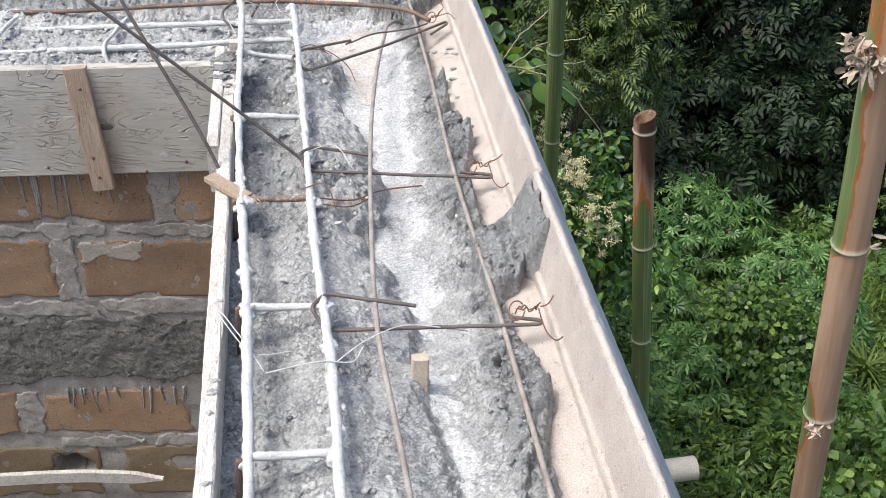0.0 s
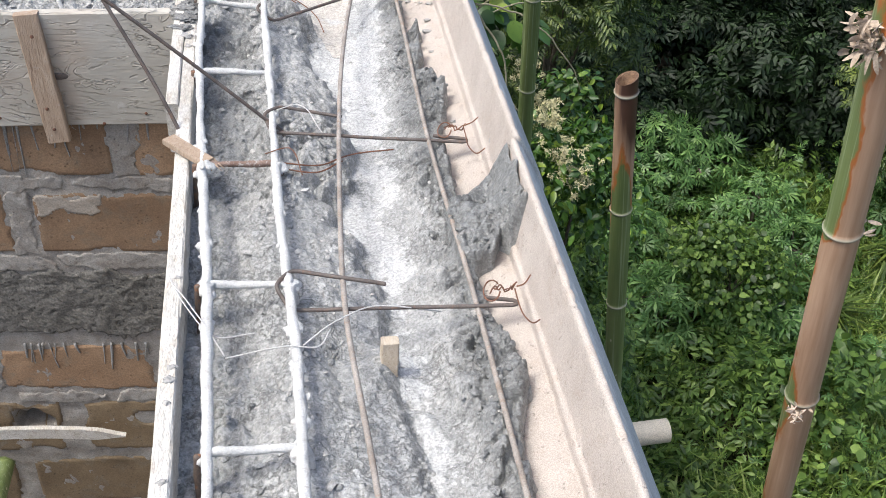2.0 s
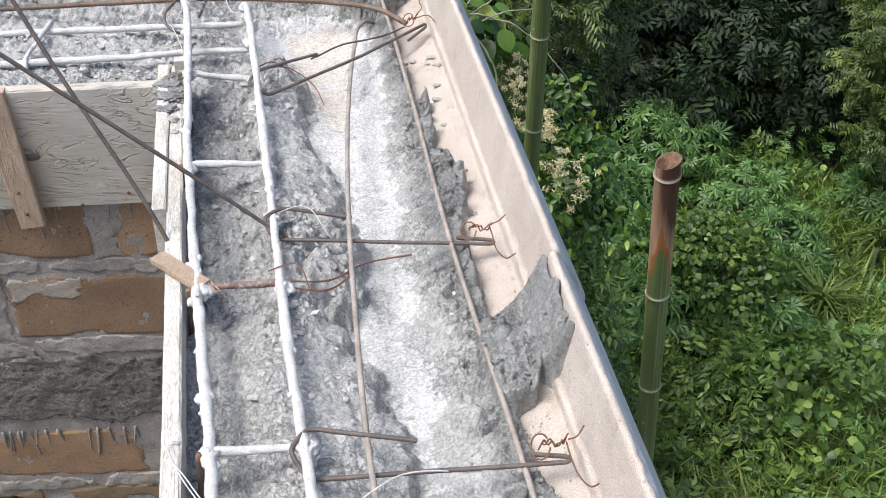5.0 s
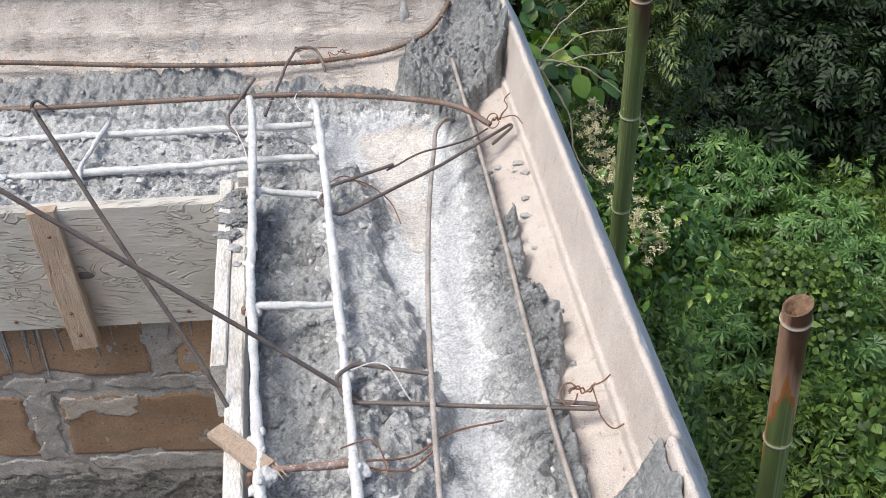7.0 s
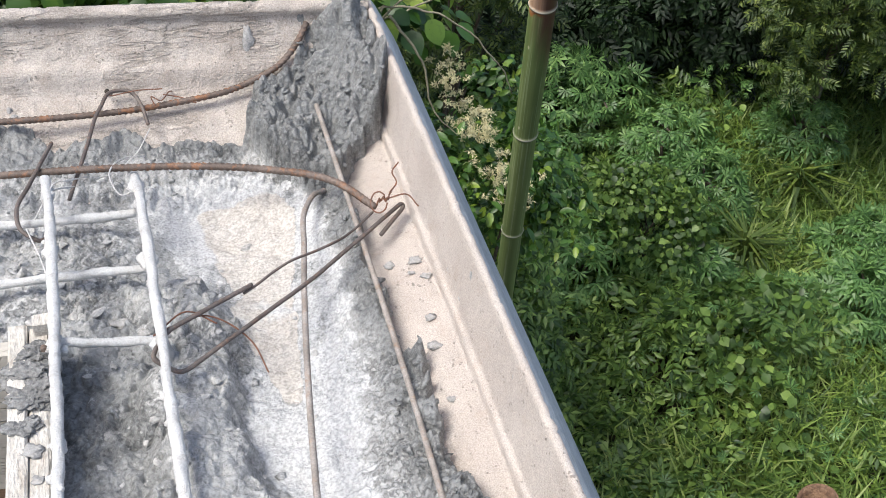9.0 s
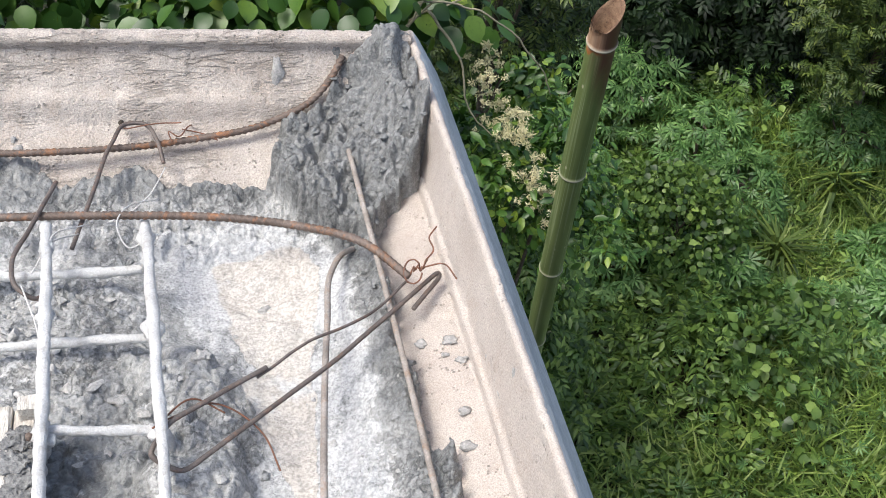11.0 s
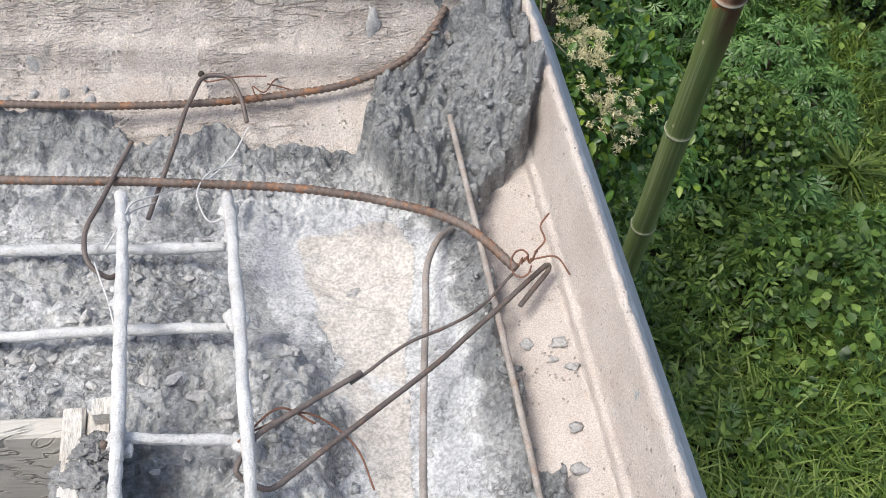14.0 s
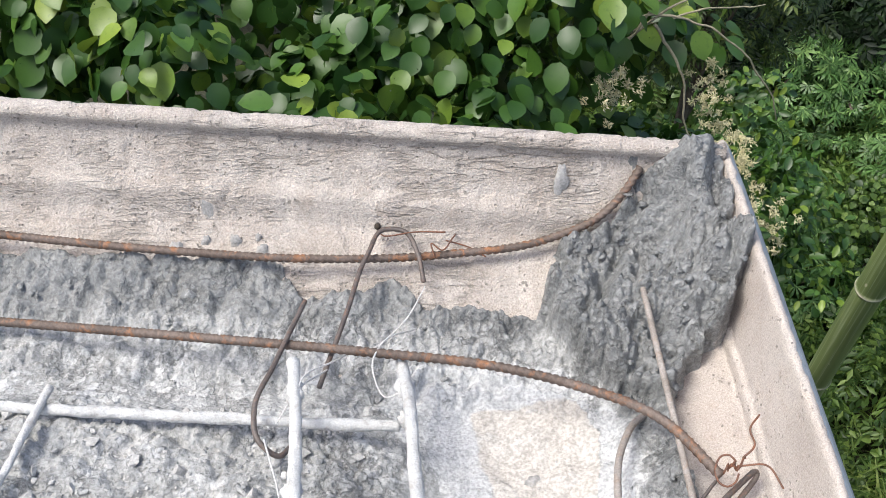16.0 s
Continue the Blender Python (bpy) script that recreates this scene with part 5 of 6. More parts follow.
tie((0.350, 2.545, 0.545), (0.372, 2.556, 0.552), ([(0.372, 2.556, 0.552), (0.384, 2.566, 0.562), (0.380, 2.580, 0.570), (0.392, 2.596, 0.575)], [(0.365, 2.55, 0.548), (0.392, 2.545, 0.556), (0.402, 2.52, 0.553)]), 800)
tie((0.338, 1.826, 0.546), (0.376, 1.834, 0.548), ([(0.376, 1.834, 0.548), (0.386, 1.836, 0.551), (0.398, 1.842, 0.558)], [(0.372, 1.832, 0.546), (0.374, 1.815, 0.540), (0.376, 1.790, 0.532), (0.388, 1.768, 0.533), (0.399, 1.764, 0.545)]), 820)
tie((0.340, 1.380, 0.550), (0.378, 1.389, 0.553), ([(0.378, 1.389, 0.553), (0.388, 1.390, 0.556), (0.399, 1.398, 0.566)], [(0.374, 1.386, 0.55), (0.376, 1.368, 0.541), (0.381, 1.345, 0.535), (0.392, 1.322, 0.541), (0.398, 1.320, 0.548)]), 840)
wire([(-0.012, 2.926, 0.518), (-0.005, 2.905, 0.53), (0.04, 2.912, 0.532), (0.075, 2.915, 0.53)], seed=830)
wire([(0.089, 2.932, 0.512), (0.083, 2.905, 0.527), (0.07, 2.885, 0.525), (0.058, 2.892, 0.53), (0.062, 2.875, 0.522)], seed=831)
wire([(0.075, 2.905, 0.526), (0.105, 2.897, 0.52), (0.125, 2.885, 0.515)], seed=832)
wire([(0.046, 2.845, 0.505), (0.02, 2.80, 0.49), (-0.02, 2.75, 0.492), (-0.035, 2.735, 0.50)], M_WIREPALE, "thin pale cement-dusted binding wire", seed=833)
wire([(0.035, 2.78, 0.50), (0.0, 2.74, 0.525), (-0.015, 2.69, 0.53), (0.0, 2.66, 0.52), (0.018, 2.665, 0.525)], M_WIREPALE, "thin pale cement-dusted binding wire", seed=834)
wire([(-0.13, 2.60, 0.53), (-0.115, 2.55, 0.52), (-0.10, 2.48, 0.505)], M_WIREPALE, "thin pale cement-dusted binding wire", seed=835)
wire([(-0.07, 2.71, 0.51), (-0.10, 2.65, 0.545), (-0.12, 2.62, 0.53)], M_WIREPALE, "thin pale cement-dusted binding wire", seed=836)
wire([(-0.05, 2.73, 0.51), (-0.095, 2.655, 0.55), (-0.10, 2.62, 0.548)], M_WIREPALE, "thin pale cement-dusted binding wire", seed=837)
wire([(0.075, 1.29, 0.55), (0.10, 1.315, 0.553), (0.16, 1.36, 0.55), (0.27, 1.375, 0.52)], M_WIREPALE, "thin pale cement-dusted binding wire", 0.0011, 838)
wire([(-0.03, 1.285, 0.54), (0.05, 1.285, 0.556), (0.095, 1.29, 0.55), (0.11, 1.32, 0.55)], M_WIREPALE, "thin pale cement-dusted binding wire", 0.0011, 839)
wire([(-0.11, 1.44, 0.56), (-0.08, 1.37, 0.555), (-0.045, 1.33, 0.54), (0.01, 1.345, 0.53)], M_WIREPALE, "thin pale cement-dusted binding wire", 0.0010, 840)
wire([(-0.10, 1.40, 0.575), (-0.06, 1.34, 0.56), (-0.03, 1.29, 0.54)], M_WIREPALE, "thin pale cement-dusted binding wire", 0.0010, 841)
wire([(0.05, 1.90, 0.55), (0.09, 1.90, 0.56), (0.13, 1.85, 0.53)], M_WIREPALE, "thin pale cement-dusted binding wire", 0.0010, 842)
wire([(0.03, 1.76, 0.55), (0.07, 1.76, 0.56), (0.09, 1.72, 0.53)], M_WIRE, seed=843)
wire([(0.06, 1.745, 0.54), (0.12, 1.76, 0.525), (0.18, 1.80, 0.52), (0.25, 1.815, 0.515)], M_WIRE, r=0.0015, seed=844)
wire([(0.055, 1.74, 0.53), (0.11, 1.735, 0.525), (0.155, 1.775, 0.52)], M_WIRE, r=0.0015, seed=845)
wire([(0.03, 2.345, 0.56), (0.09, 2.37, 0.545), (0.14, 2.34, 0.52), (0.155, 2.30, 0.50)], M_WIRE, r=0.0012, seed=847)
wire([(0.34, 2.54, 0.535), (0.28, 2.48, 0.545), (0.20, 2.44, 0.55), (0.14, 2.40, 0.545)], M_STEEL, "dark twisted binding wire", 0.002, 848)
wire([(0.02, 2.33, 0.56), (0.07, 2.37, 0.555), (0.10, 2.36, 0.54)], M_WIRE, r=0.0012, seed=849)

# loose stone chips
def chips(name, n, x0, x1, y0, y1, lo, hi, seed, label, material):
    r = np.random.default_rng(seed)
    ico = bmesh.new()
    bmesh.ops.create_icosphere(ico, subdivisions=1, radius=1)
    tv = np.array([v.co for v in ico.verts])
    tf = np.array([[v.index for v in f.verts] for f in ico.faces])
    ico.free()
    x, y = r.uniform(x0, x1, n), r.uniform(y0, y1, n)
    z = mortar(x, y)[0]
    s = lo + (hi - lo) * r.random(n) ** 3
    shape = tv[None] * (1 + 0.35 * r.normal(size=(n, len(tv), 1)).clip(-1, 1)) * np.stack([s * r.uniform(0.8, 1.4, n), s * r.uniform(0.6, 1.1, n), s * r.uniform(0.4, 0.8, n)], 1)[:, None]
    a = r.uniform(0, 6.283, n)
    ca, sa = np.cos(a)[:, None], np.sin(a)[:, None]
    v = np.stack([shape[..., 0] * ca - shape[..., 1] * sa + x[:, None], shape[..., 0] * sa + shape[..., 1] * ca + y[:, None], shape[..., 2] + z[:, None] + s[:, None] * 0.25], -1)
    f = tf[None] + (np.arange(n) * len(tv))[:, None, None]
    return tagged(np_object(name, v.reshape(-1, 3), f.reshape(-1, 3), material, None, False), label, "rubble", kind="stuff")


def nodules(n, x0, x1, y0, y1, lo, hi, seed, choose, label):
    """Rounded mortar lumps half sunk in the bed, toned like the bed under them; choose(x, y, wet) gives how likely one is."""
    r = np.random.default_rng(seed)
    ico = bmesh.new()
    bmesh.ops.create_icosphere(ico, subdivisions=1, radius=1)
    tv = np.array([v.co for v in ico.verts])
    tf = np.array([[v.index for v in f.verts] for f in ico.faces])
    ico.free()
    x, y = r.uniform(x0, x1, n), r.uniform(y0, y1, n)
    z, powder, bare, wet = mortar(x, y)
    keep = (r.random(n) < choose(x, y, wet)) & (z > pan(x, y) - 0.012)
    x, y, z, powder, wet = x[keep], y[keep], z[keep], powder[keep], wet[keep]
    n = len(x)
    s = lo + (hi - lo) * r.random(n) ** 2.2
    shape = tv[None] * (1 + 0.42 * r.normal(size=(n, len(tv), 1)).clip(-1, 1)) * np.stack([s * r.uniform(0.9, 1.7, n), s * r.uniform(0.6, 1.1, n), s * r.uniform(0.3, 0.6, n)], 1)[:, None]
    a = r.uniform(0, 6.283, n)
    ca, sa = np.cos(a)[:, None], np.sin(a)[:, None]
    v = np.stack([shape[..., 0] * ca - shape[..., 1] * sa + x[:, None], shape[..., 0] * sa + shape[..., 1] * ca + y[:, None], shape[..., 2] + z[:, None] + s[:, None] * 0.05], -1)
    f = tf[None] + (np.arange(n) * len(tv))[:, None, None]
    ob = np_object("mortar_nodules", v.reshape(-1, 3), f.reshape(-1, 3), M_MORTAR)
    for key, value in (("powder", np.minimum(powder, 0.6) - 0.15 + 0.3 * r.random(n) ** 3), ("wet", wet)):
        at = ob.data.attributes.new(key, "FLOAT", "POINT")
        at.data.foreach_set("value", np.repeat(value, len(tv)).astype(np.float32))
    return tagged(ob, label, "mortar", kind="stuff")


nodules(2400, 0.27, 0.425, 1.0, 2.98, 0.0018, 0.0068, 911, lambda x, y, wet: smooth(0.3, 0.7, wet) * np.where(((y > 1.46) & (y < 1.72) & (x > 0.325)) | (y > 2.62), 0.4, 1.0) * (0.25 + 0.75 * smooth(-0.1, 0.3, fbm(x, y, 0.09, 2, 57))), "crumbly dark mortar lumps along the gutter")
nodules(800, -0.085, 0.15, 0.9, 2.46, 0.0020, 0.0080, 912, lambda x, y, wet: smooth(-0.05, 0.35, fbm(x, y, 0.13, 3, 59)) * 0.9 + 0.06, "crumbly grey mortar lumps on the side beam")
nodules(1500, -0.7, 0.10, 2.46, 2.93, 0.0018, 0.0065, 913, lambda x, y, wet: smooth(-0.1, 0.4, fbm(x, y, 0.12, 3, 58)) * 0.8 + 0.1, "crumbly grey mortar lumps in the end beam")
nodules(150, 0.20, 0.43, 2.62, 3.0, 0.0018, 0.0055, 914, lambda x, y, wet: 0.7 * smooth(0.5, 0.8, wet), "crumbly dark mortar lumps in the corner")
chips("stone_chips", 500, -0.75, -0.02, 2.45, 2.70, 0.0018, 0.0095, 900, "loose stone chips and mortar crumbs in the end beam", M_CRUMB)
chips("stone_chips", 320, -0.09, 0.13, 0.9, 2.45, 0.0010, 0.0075, 901, "scattered mortar crumbs on the side beam", M_CRUMB)
chips("stone_chips", 160, 0.10, 0.33, 1.0, 2.65, 0.0012, 0.005, 902, "scattered mortar crumbs in the gutter", M_CRUMB)
r_ = np.random.default_rng(905)


def clod(x, y, size, seed):
    bm = bmesh.new()
    bmesh.ops.create_icosphere(bm, subdivisions=5 if size > 0.012 else 3, radius=1)
    r = np.random.default_rng(seed)
    off = Vector(r.uniform(0, 50, 3))
    for v in bm.verts:
        v.co *= 1 + 0.75 * noise.noise(v.co * 1.3 + off) + 0.4 * noise.noise(v.co * 3.5 + off) + (0.3 * abs(noise.noise(v.co * 7 + off)) if size > 0.012 else 0)
        v.co = Vector((v.co.x * size * 1.25, v.co.y * size, v.co.z * size * 0.42))
    m = 0.545 if x < -0.08 else max(float(pan(np.array(x), np.array(y))), float(mortar(np.array([x]), np.array([y]))[0][0]))
    bmesh.ops.translate(bm, verts=bm.verts, vec=(x, y, m + size * 0.12))
    tagged(part("mortar_clod", bm, M_CLOD_DARK if size > 0.012 else M_CLOD, None, "", True), "small clod of grey mortar stuck where it fell", "clod", "mortar clods")


for k, (x, y, s) in enumerate(((0.386, 2.46, 0.010), (0.392, 2.425, 0.007), (0.378, 2.35, 0.008), (0.372, 2.30, 0.009), (0.375, 2.44, 0.005), (0.352, 2.47, 0.008), (0.37, 2.21, 0.006), (0.372, 1.93, 0.006), (0.165, 2.60, 0.009), (0.08, 2.47, 0.010), (-0.02, 2.44, 0.011), (0.01, 2.41, 0.008), (-0.045, 2.26, 0.008), (0.055, 1.71, 0.013), (0.33, 1.385, 0.011), (0.335, 1.33, 0.008), (-0.097, 1.245, 0.009), (-0.094, 1.268, 0.007), (-0.098, 1.205, 0.006), (-0.095, 1.08, 0.006), (-0.096, 1.45, 0.005), (-0.112, 2.16, 0.007), (-0.116, 2.350, 0.019), (-0.124, 2.318, 0.025), (-0.121, 2.275, 0.024), (-0.114, 2.292, 0.020), (-0.128, 2.235, 0.018), (-0.119, 2.20, 0.013))):
    clod(x, y, 0.75 * s, 920 + k)

# stains of splashed mortar and tie holes in the end moulding
def splash(x, d, size, seed):
    y = float(far_lip(x)) - d
    n = 18
    a = np.arange(n) * 2 * math.pi / n
    rad = size * (0.75 + 0.5 * fbm(np.cos(a), np.sin(a), 0.6, 3, seed))
    vs = []
    for q in (0.0, 0.75, 1.0):
        dx, dd = rad * q * np.cos(a), rad * q * np.sin(a) * 0.9
        z = pan_far(d + dd) + (0.0045 if q < 1 else -0.002)
        vs.append(np.stack([x + dx, y - dd - 0.0015, z], 1))
    tagged(np_object("mortar_splash", np.vstack(vs), grid_faces(3, n, True), M_CLOD, None), "thin grey splash of mortar on the moulding", "splash", "mortar splashes")


for k, (x, d, s) in enumerate(((-0.227, 0.060, 0.014), (0.222, 0.032, 0.012), (-0.195, 0.095, 0.010), (-0.232, 0.098, 0.008), (-0.16, 0.105, 0.010), (-0.27, 0.11, 0.012), (-0.165, 0.09, 0.006))):
    splash(x, d, s, 950 + k)
# holes are solid dark plugs; the shade inside them is only colour
M_HOLE_SHADE = surface("painted shade of tie hole", (0.03, 0.025, 0.02), (0.05, 0.04, 0.03), (0.02, 0.02, 0.02), 0.02, 0.003, 1.0, 0.001, 0.3)
for x, y, z in ((-0.012, 2.932, 0.520), (0.089, 2.934, 0.511)):
    tagged(tube("tie_hole_plug", [(x, y - 0.003, z + 0.004), (x, y + 0.004, z - 0.001)], 0.0042, M_HOLE_SHADE, seg=10, step=0.004), "dark plug for a drilled tie hole with rusty wire", "hole", kind="structure")

# ---- leaves ----
M_LEAF_ROUND = foliage("broad shrub leaves", (0.018, 0.058, 0.010), (0.075, 0.165, 0.022), (0.25, 0.34, 0.04), 0.42, 0.25, 0.06)
M_LEAF_WEED = foliage("undergrowth leaves", (0.03, 0.068, 0.015), (0.145, 0.245, 0.05), (0.29, 0.41, 0.095), 0.42, 0.4)
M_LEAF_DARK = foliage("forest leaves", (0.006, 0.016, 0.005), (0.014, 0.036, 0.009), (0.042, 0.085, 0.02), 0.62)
M_LEAF_OLIVE = foliage("olive tree leaves", (0.032, 0.06, 0.013), (0.085, 0.13, 0.025), (0.18, 0.23, 0.042), 0.5)
M_LEAF_CASSAVA = foliage("finger leaves", (0.06, 0.135, 0.036), (0.135, 0.265, 0.075), (0.26, 0.41, 0.13), 0.45, 0.4)
M_GRASS = foliage("grass blades", (0.062, 0.118, 0.021), (0.22, 0.325, 0.06), (0.33, 0.40, 0.12), 0.5, 0.4)
M_BLOSSOM = foliage("cream blossom", (0.50, 0.46, 0.26), (0.66, 0.61, 0.38), (0.74, 0.69, 0.47), 0.8)
M_BARK = surface("tree bark", (0.06, 0.045, 0.03), (0.11, 0.09, 0.065), (0.16, 0.15, 0.12), 0.1, 0.01, 0.95, 0.008, 0.8)

ROUND = (np.array([(0, 0, 0), (-0.24, 0.10, 0.05), (-0.39, 0.32, 0.09), (-0.40, 0.55, 0.07), (-0.26, 0.80, 0.0), (0, 0.25, -0.01), (0, 0.5, -0.02), (0, 0.78, -0.06), (0.24, 0.10, 0.05), (0.39, 0.32, 0.09), (0.40, 0.55, 0.07), (0.26, 0.80, 0.0), (0, 1.0, -0.14)]),
         np.array([(0, 5, 1), (1, 5, 2), (2, 5, 6), (2, 6, 3), (3, 6, 7), (3, 7, 4), (4, 7, 12), (0, 8, 5), (8, 9, 5), (9, 6, 5), (9, 10, 6), (10, 7, 6), (10, 11, 7), (11, 12, 7)]))
M_TWIG = surface("bare twig", (0.22, 0.20, 0.13), (0.32, 0.29, 0.2), (0.15, 0.13, 0.08), 0.1, 0.01, 0.9, 0.002, 0.5)
OVATE = (np.array([(0, 0, 0), (-0.36, 0.30, 0.06), (-0.40, 0.58, 0.05), (0, 0.32, -0.03), (0, 0.66, -0.05), (0.36, 0.30, 0.06), (0.40, 0.58, 0.05), (0, 1.0, -0.14)]),
         np.array([(0, 3, 1), (1, 3, 4), (1, 4, 2), (2, 4, 7), (0, 5, 3), (3, 5, 6), (3, 6, 4), (4, 6, 7)]))
LANCE = (np.array([(0, 0, 0), (-0.17, 0.42, 0.04), (0, 0.45, -0.02), (0.17, 0.42, 0.04), (0, 1.0, -0.12)]),
         np.array([(0, 2, 1), (1, 2, 4), (0, 3, 2), (2, 3, 4)]))
BLADE = (np.array([(-0.026, 0, 0), (0.026, 0, 0), (-0.026, 0.5, 0.06), (0.026, 0.5, 0.06), (0, 1.0, -0.22)]),
         np.array([(0, 1, 3), (0, 3, 2), (2, 3, 4)]))


def sprig_template(pairs, width, length):
    """A leafy twig: pairs of leaflets and one at the tip."""
    vs, fs = [], []
    spots = [(k / (pairs + 0.3), s) for k in range(1, pairs + 1) for s in (-1, 1)] + [(0.95, 0)]
    for t, s in spots:
        n = len(vs)
        d = np.array([0.85 * s, 0.55 if s else 1.0, -0.28])
        d = d / np.linalg.norm(d) * length * (1.0 - 0.25 * abs(t - 0.5))
        w = np.array([-d[1], d[0], 0.0])
        w = w / np.linalg.norm(w) * width
        o = np.array([0.0, t * 0.8, -0.12 * t * t])
        for q in (o, o + 0.45 * d + w + (0, 0, 0.02), o + d + (0, 0, -0.05), o + 0.45 * d - w + (0, 0, 0.02)):
            vs.append(tuple(q))
        fs += [(n, n + 1, n + 2), (n, n + 2, n + 3)]
    return np.array(vs), np.array(fs)


SPRIG = sprig_template(3, 0.085, 0.46)
SPRIG_LONG = sprig_template(5, 0.055, 0.34)


def finger_template():
    """A palmate leaf of seven fingers."""
    vs, fs = [], []
    for k in range(7):
        a = (k - 3) * 0.62
        n = len(vs)
        ln = 1.0 - 0.09 * abs(k - 3)
        for px, py, pz in ((0, 0.0, 0), (-0.10, 0.6 * ln, 0.02), (0.10, 0.6 * ln, 0.02), (0, ln, -0.16)):
            vs.append((px * math.cos(a) + py * math.sin(a), py * math.cos(a) - px * math.sin(a), pz))
        fs += [(n, n + 2, n + 1), (n + 1, n + 2, n + 3)]
    return np.array(vs), np.array(fs)


FINGERS = finger_template()


def place_leaves(template, pos, tip, up, size):
    """Copies of a leaf at pos, pointing along tip, its upper side towards up."""
    tv, tf = template
    y = tip / np.linalg.norm(tip, axis=1)[:, None]
    x = np.cross(y, up)
    x /= np.linalg.norm(x, axis=1)[:, None] + 1e-9
    z = np.cross(x, y)
    v = pos[:, None] + size[:, None, None] * (tv[None, :, 0, None] * x[:, None] + tv[None, :, 1, None] * y[:, None] + tv[None, :, 2, None] * z[:, None])
    f = tf[None] + (np.arange(len(pos)) * len(tv))[:, None, None]
    return v.reshape(-1, 3), f.reshape(-1, 3)


rng = np.random.default_rng(7)


def unit(n):
    v = rng.normal(size=(n, 3))
    return v / np.linalg.norm(v, axis=1)[:, None]


def leaf_object(name, template, pos, out, size, material, parent=None, droop=0.5, spread=0.9):
    """Leaves that face outwards and up, with their tips hanging."""
    n = len(pos)
    up = out * 0.7 + np.array([0, 0, 0.6]) + 0.55 * unit(n)
    tip = spread * unit(n) + out * 0.5 + np.array([0, 0, -droop])
    v, f = place_leaves(template, pos, tip, up, size)
    return np_object(name, v, f, material, parent, True)


def crown_points(centre, radii, n, clumps, seed, depth=0.35, low=-0.35):
    """Points on many overlapping clumps spread over an ellipsoid."""
    r = np.random.default_rng(seed)
    c = r.normal(size=(clumps, 3))
    c /= np.linalg.norm(c, axis=1)[:, None]
    c[:, 2] = np.where(c[:, 2] < low, -c[:, 2], c[:, 2])
    c = c * r.uniform(0.55, 1.0, (clumps, 1)) * radii
    cr = r.uniform(0.22, 0.42, clumps) * np.mean(radii)
    k = r.integers(0, clumps, n)
    d = r.normal(size=(n, 3))
    d /= np.linalg.norm(d, axis=1)[:, None]
    d[:, 2] = np.abs(d[:, 2]) * np.where(r.random(n) < 0.8, 1, -1)
    p = c[k] + d * (cr[k] * (1 - depth * r.random(n)))[:, None] * np.array([1, 1, 0.75])
    return p + np.array(centre), d, c + np.array(centre)


def tree(name, base, height, radii, n, size, template, material, label, seed, clumps=26, trunk=0.12, low=-0.35):
    base = np.array([base[0], base[1], float(ground_z(base[0], base[1])) - 0.1])
    centre = base + np.array([0, 0, height - radii[2]])
    thing = tagged(empty(name), label, "tree" if "tree" in name else "shrub")
    p, d, c = crown_points(centre, np.array(radii), n, clumps, seed, 0.35, low)
    r = np.random.default_rng(seed + 1)
    leaf_object("crown", template, p, d, size * r.uniform(0.6, 1.15, n), material, thing)
    top = centre + np.array([0.1, 0.1, radii[2] * 0.2])
    mid = (base + top) / 2 + r.normal(size=3) * 0.15
    tube("trunk", [base, mid, top], trunk, M_BARK, thing, seg=9, step=0.15, taper=(1.0, 0.35), lumps=trunk * 0.2)
    for k in range(6):
        e = c[k]
        s = mid + (top - mid) * r.uniform(0.0, 0.9)
        tube("limb", [s, (s + e) / 2 + np.array([0, 0, 0.15]), e], trunk * 0.35, M_BARK, thing, seg=6, step=0.12, taper=(1.0, 0.3))
    return thing


# undergrowth over the slope below
def mounds(x, y):
    return 0.15 + 1.3 * np.clip(fbm(x, y, 2.2, 3, 211) + 0.2, 0, 1) + 0.5 * np.clip(fbm(x, y, 0.8, 2, 215), 0, 1)


def field(n, x0, x1, y0, y1):
    x, y = rng.uniform(x0, x1, n), rng.uniform(y0, y1, n)
    keep = (x > 0.9) | (y > 3.6)
    return x[keep], y[keep]


x, y = field(90000, -1.0, 14.0, 1.5, 17.5)
grassy = fbm(x, y, 3.2, 2, 231) + 0.55 * np.clip((x - 0.55 * y + 0.3) / 3, -1, 1)
sel = grassy < 0.22 + 0.3 * rng.normal(size=len(x))
x, y = x[sel], y[sel]
n = len(x)
h = mounds(x, y)
z = ground_z(x, y) + h * (1 - 0.55 * rng.random(n) ** 2)
e = 0.1
nx, ny = -(mounds(x + e, y) - h) / e, -(mounds(x, y + e) - h) / e
out = np.stack([nx, ny, np.ones(n)], 1)
out /= np.linalg.norm(out, axis=1)[:, None]
kind = fbm(x, y, 1.6, 2, 241) + 0.15 * rng.normal(size=n)
for nm, tmpl, msk, lo, hi in (("broad_undergrowth", OVATE, kind < 0.0, 0.07, 0.17), ("narrow_undergrowth", SPRIG, (kind >= 0.0) & (rng.random(n) < 0.55), 0.18, 0.42)):
    k = int(msk.sum())
    ob = leaf_object(nm, tmpl, np.stack([x, y, z], 1)[msk], out[msk], rng.uniform(lo, hi, k), M_LEAF_WEED, None, 0.25, 1.1)
    tagged(ob, "dense low leafy undergrowth covering the slope", "undergrowth", kind="stuff")

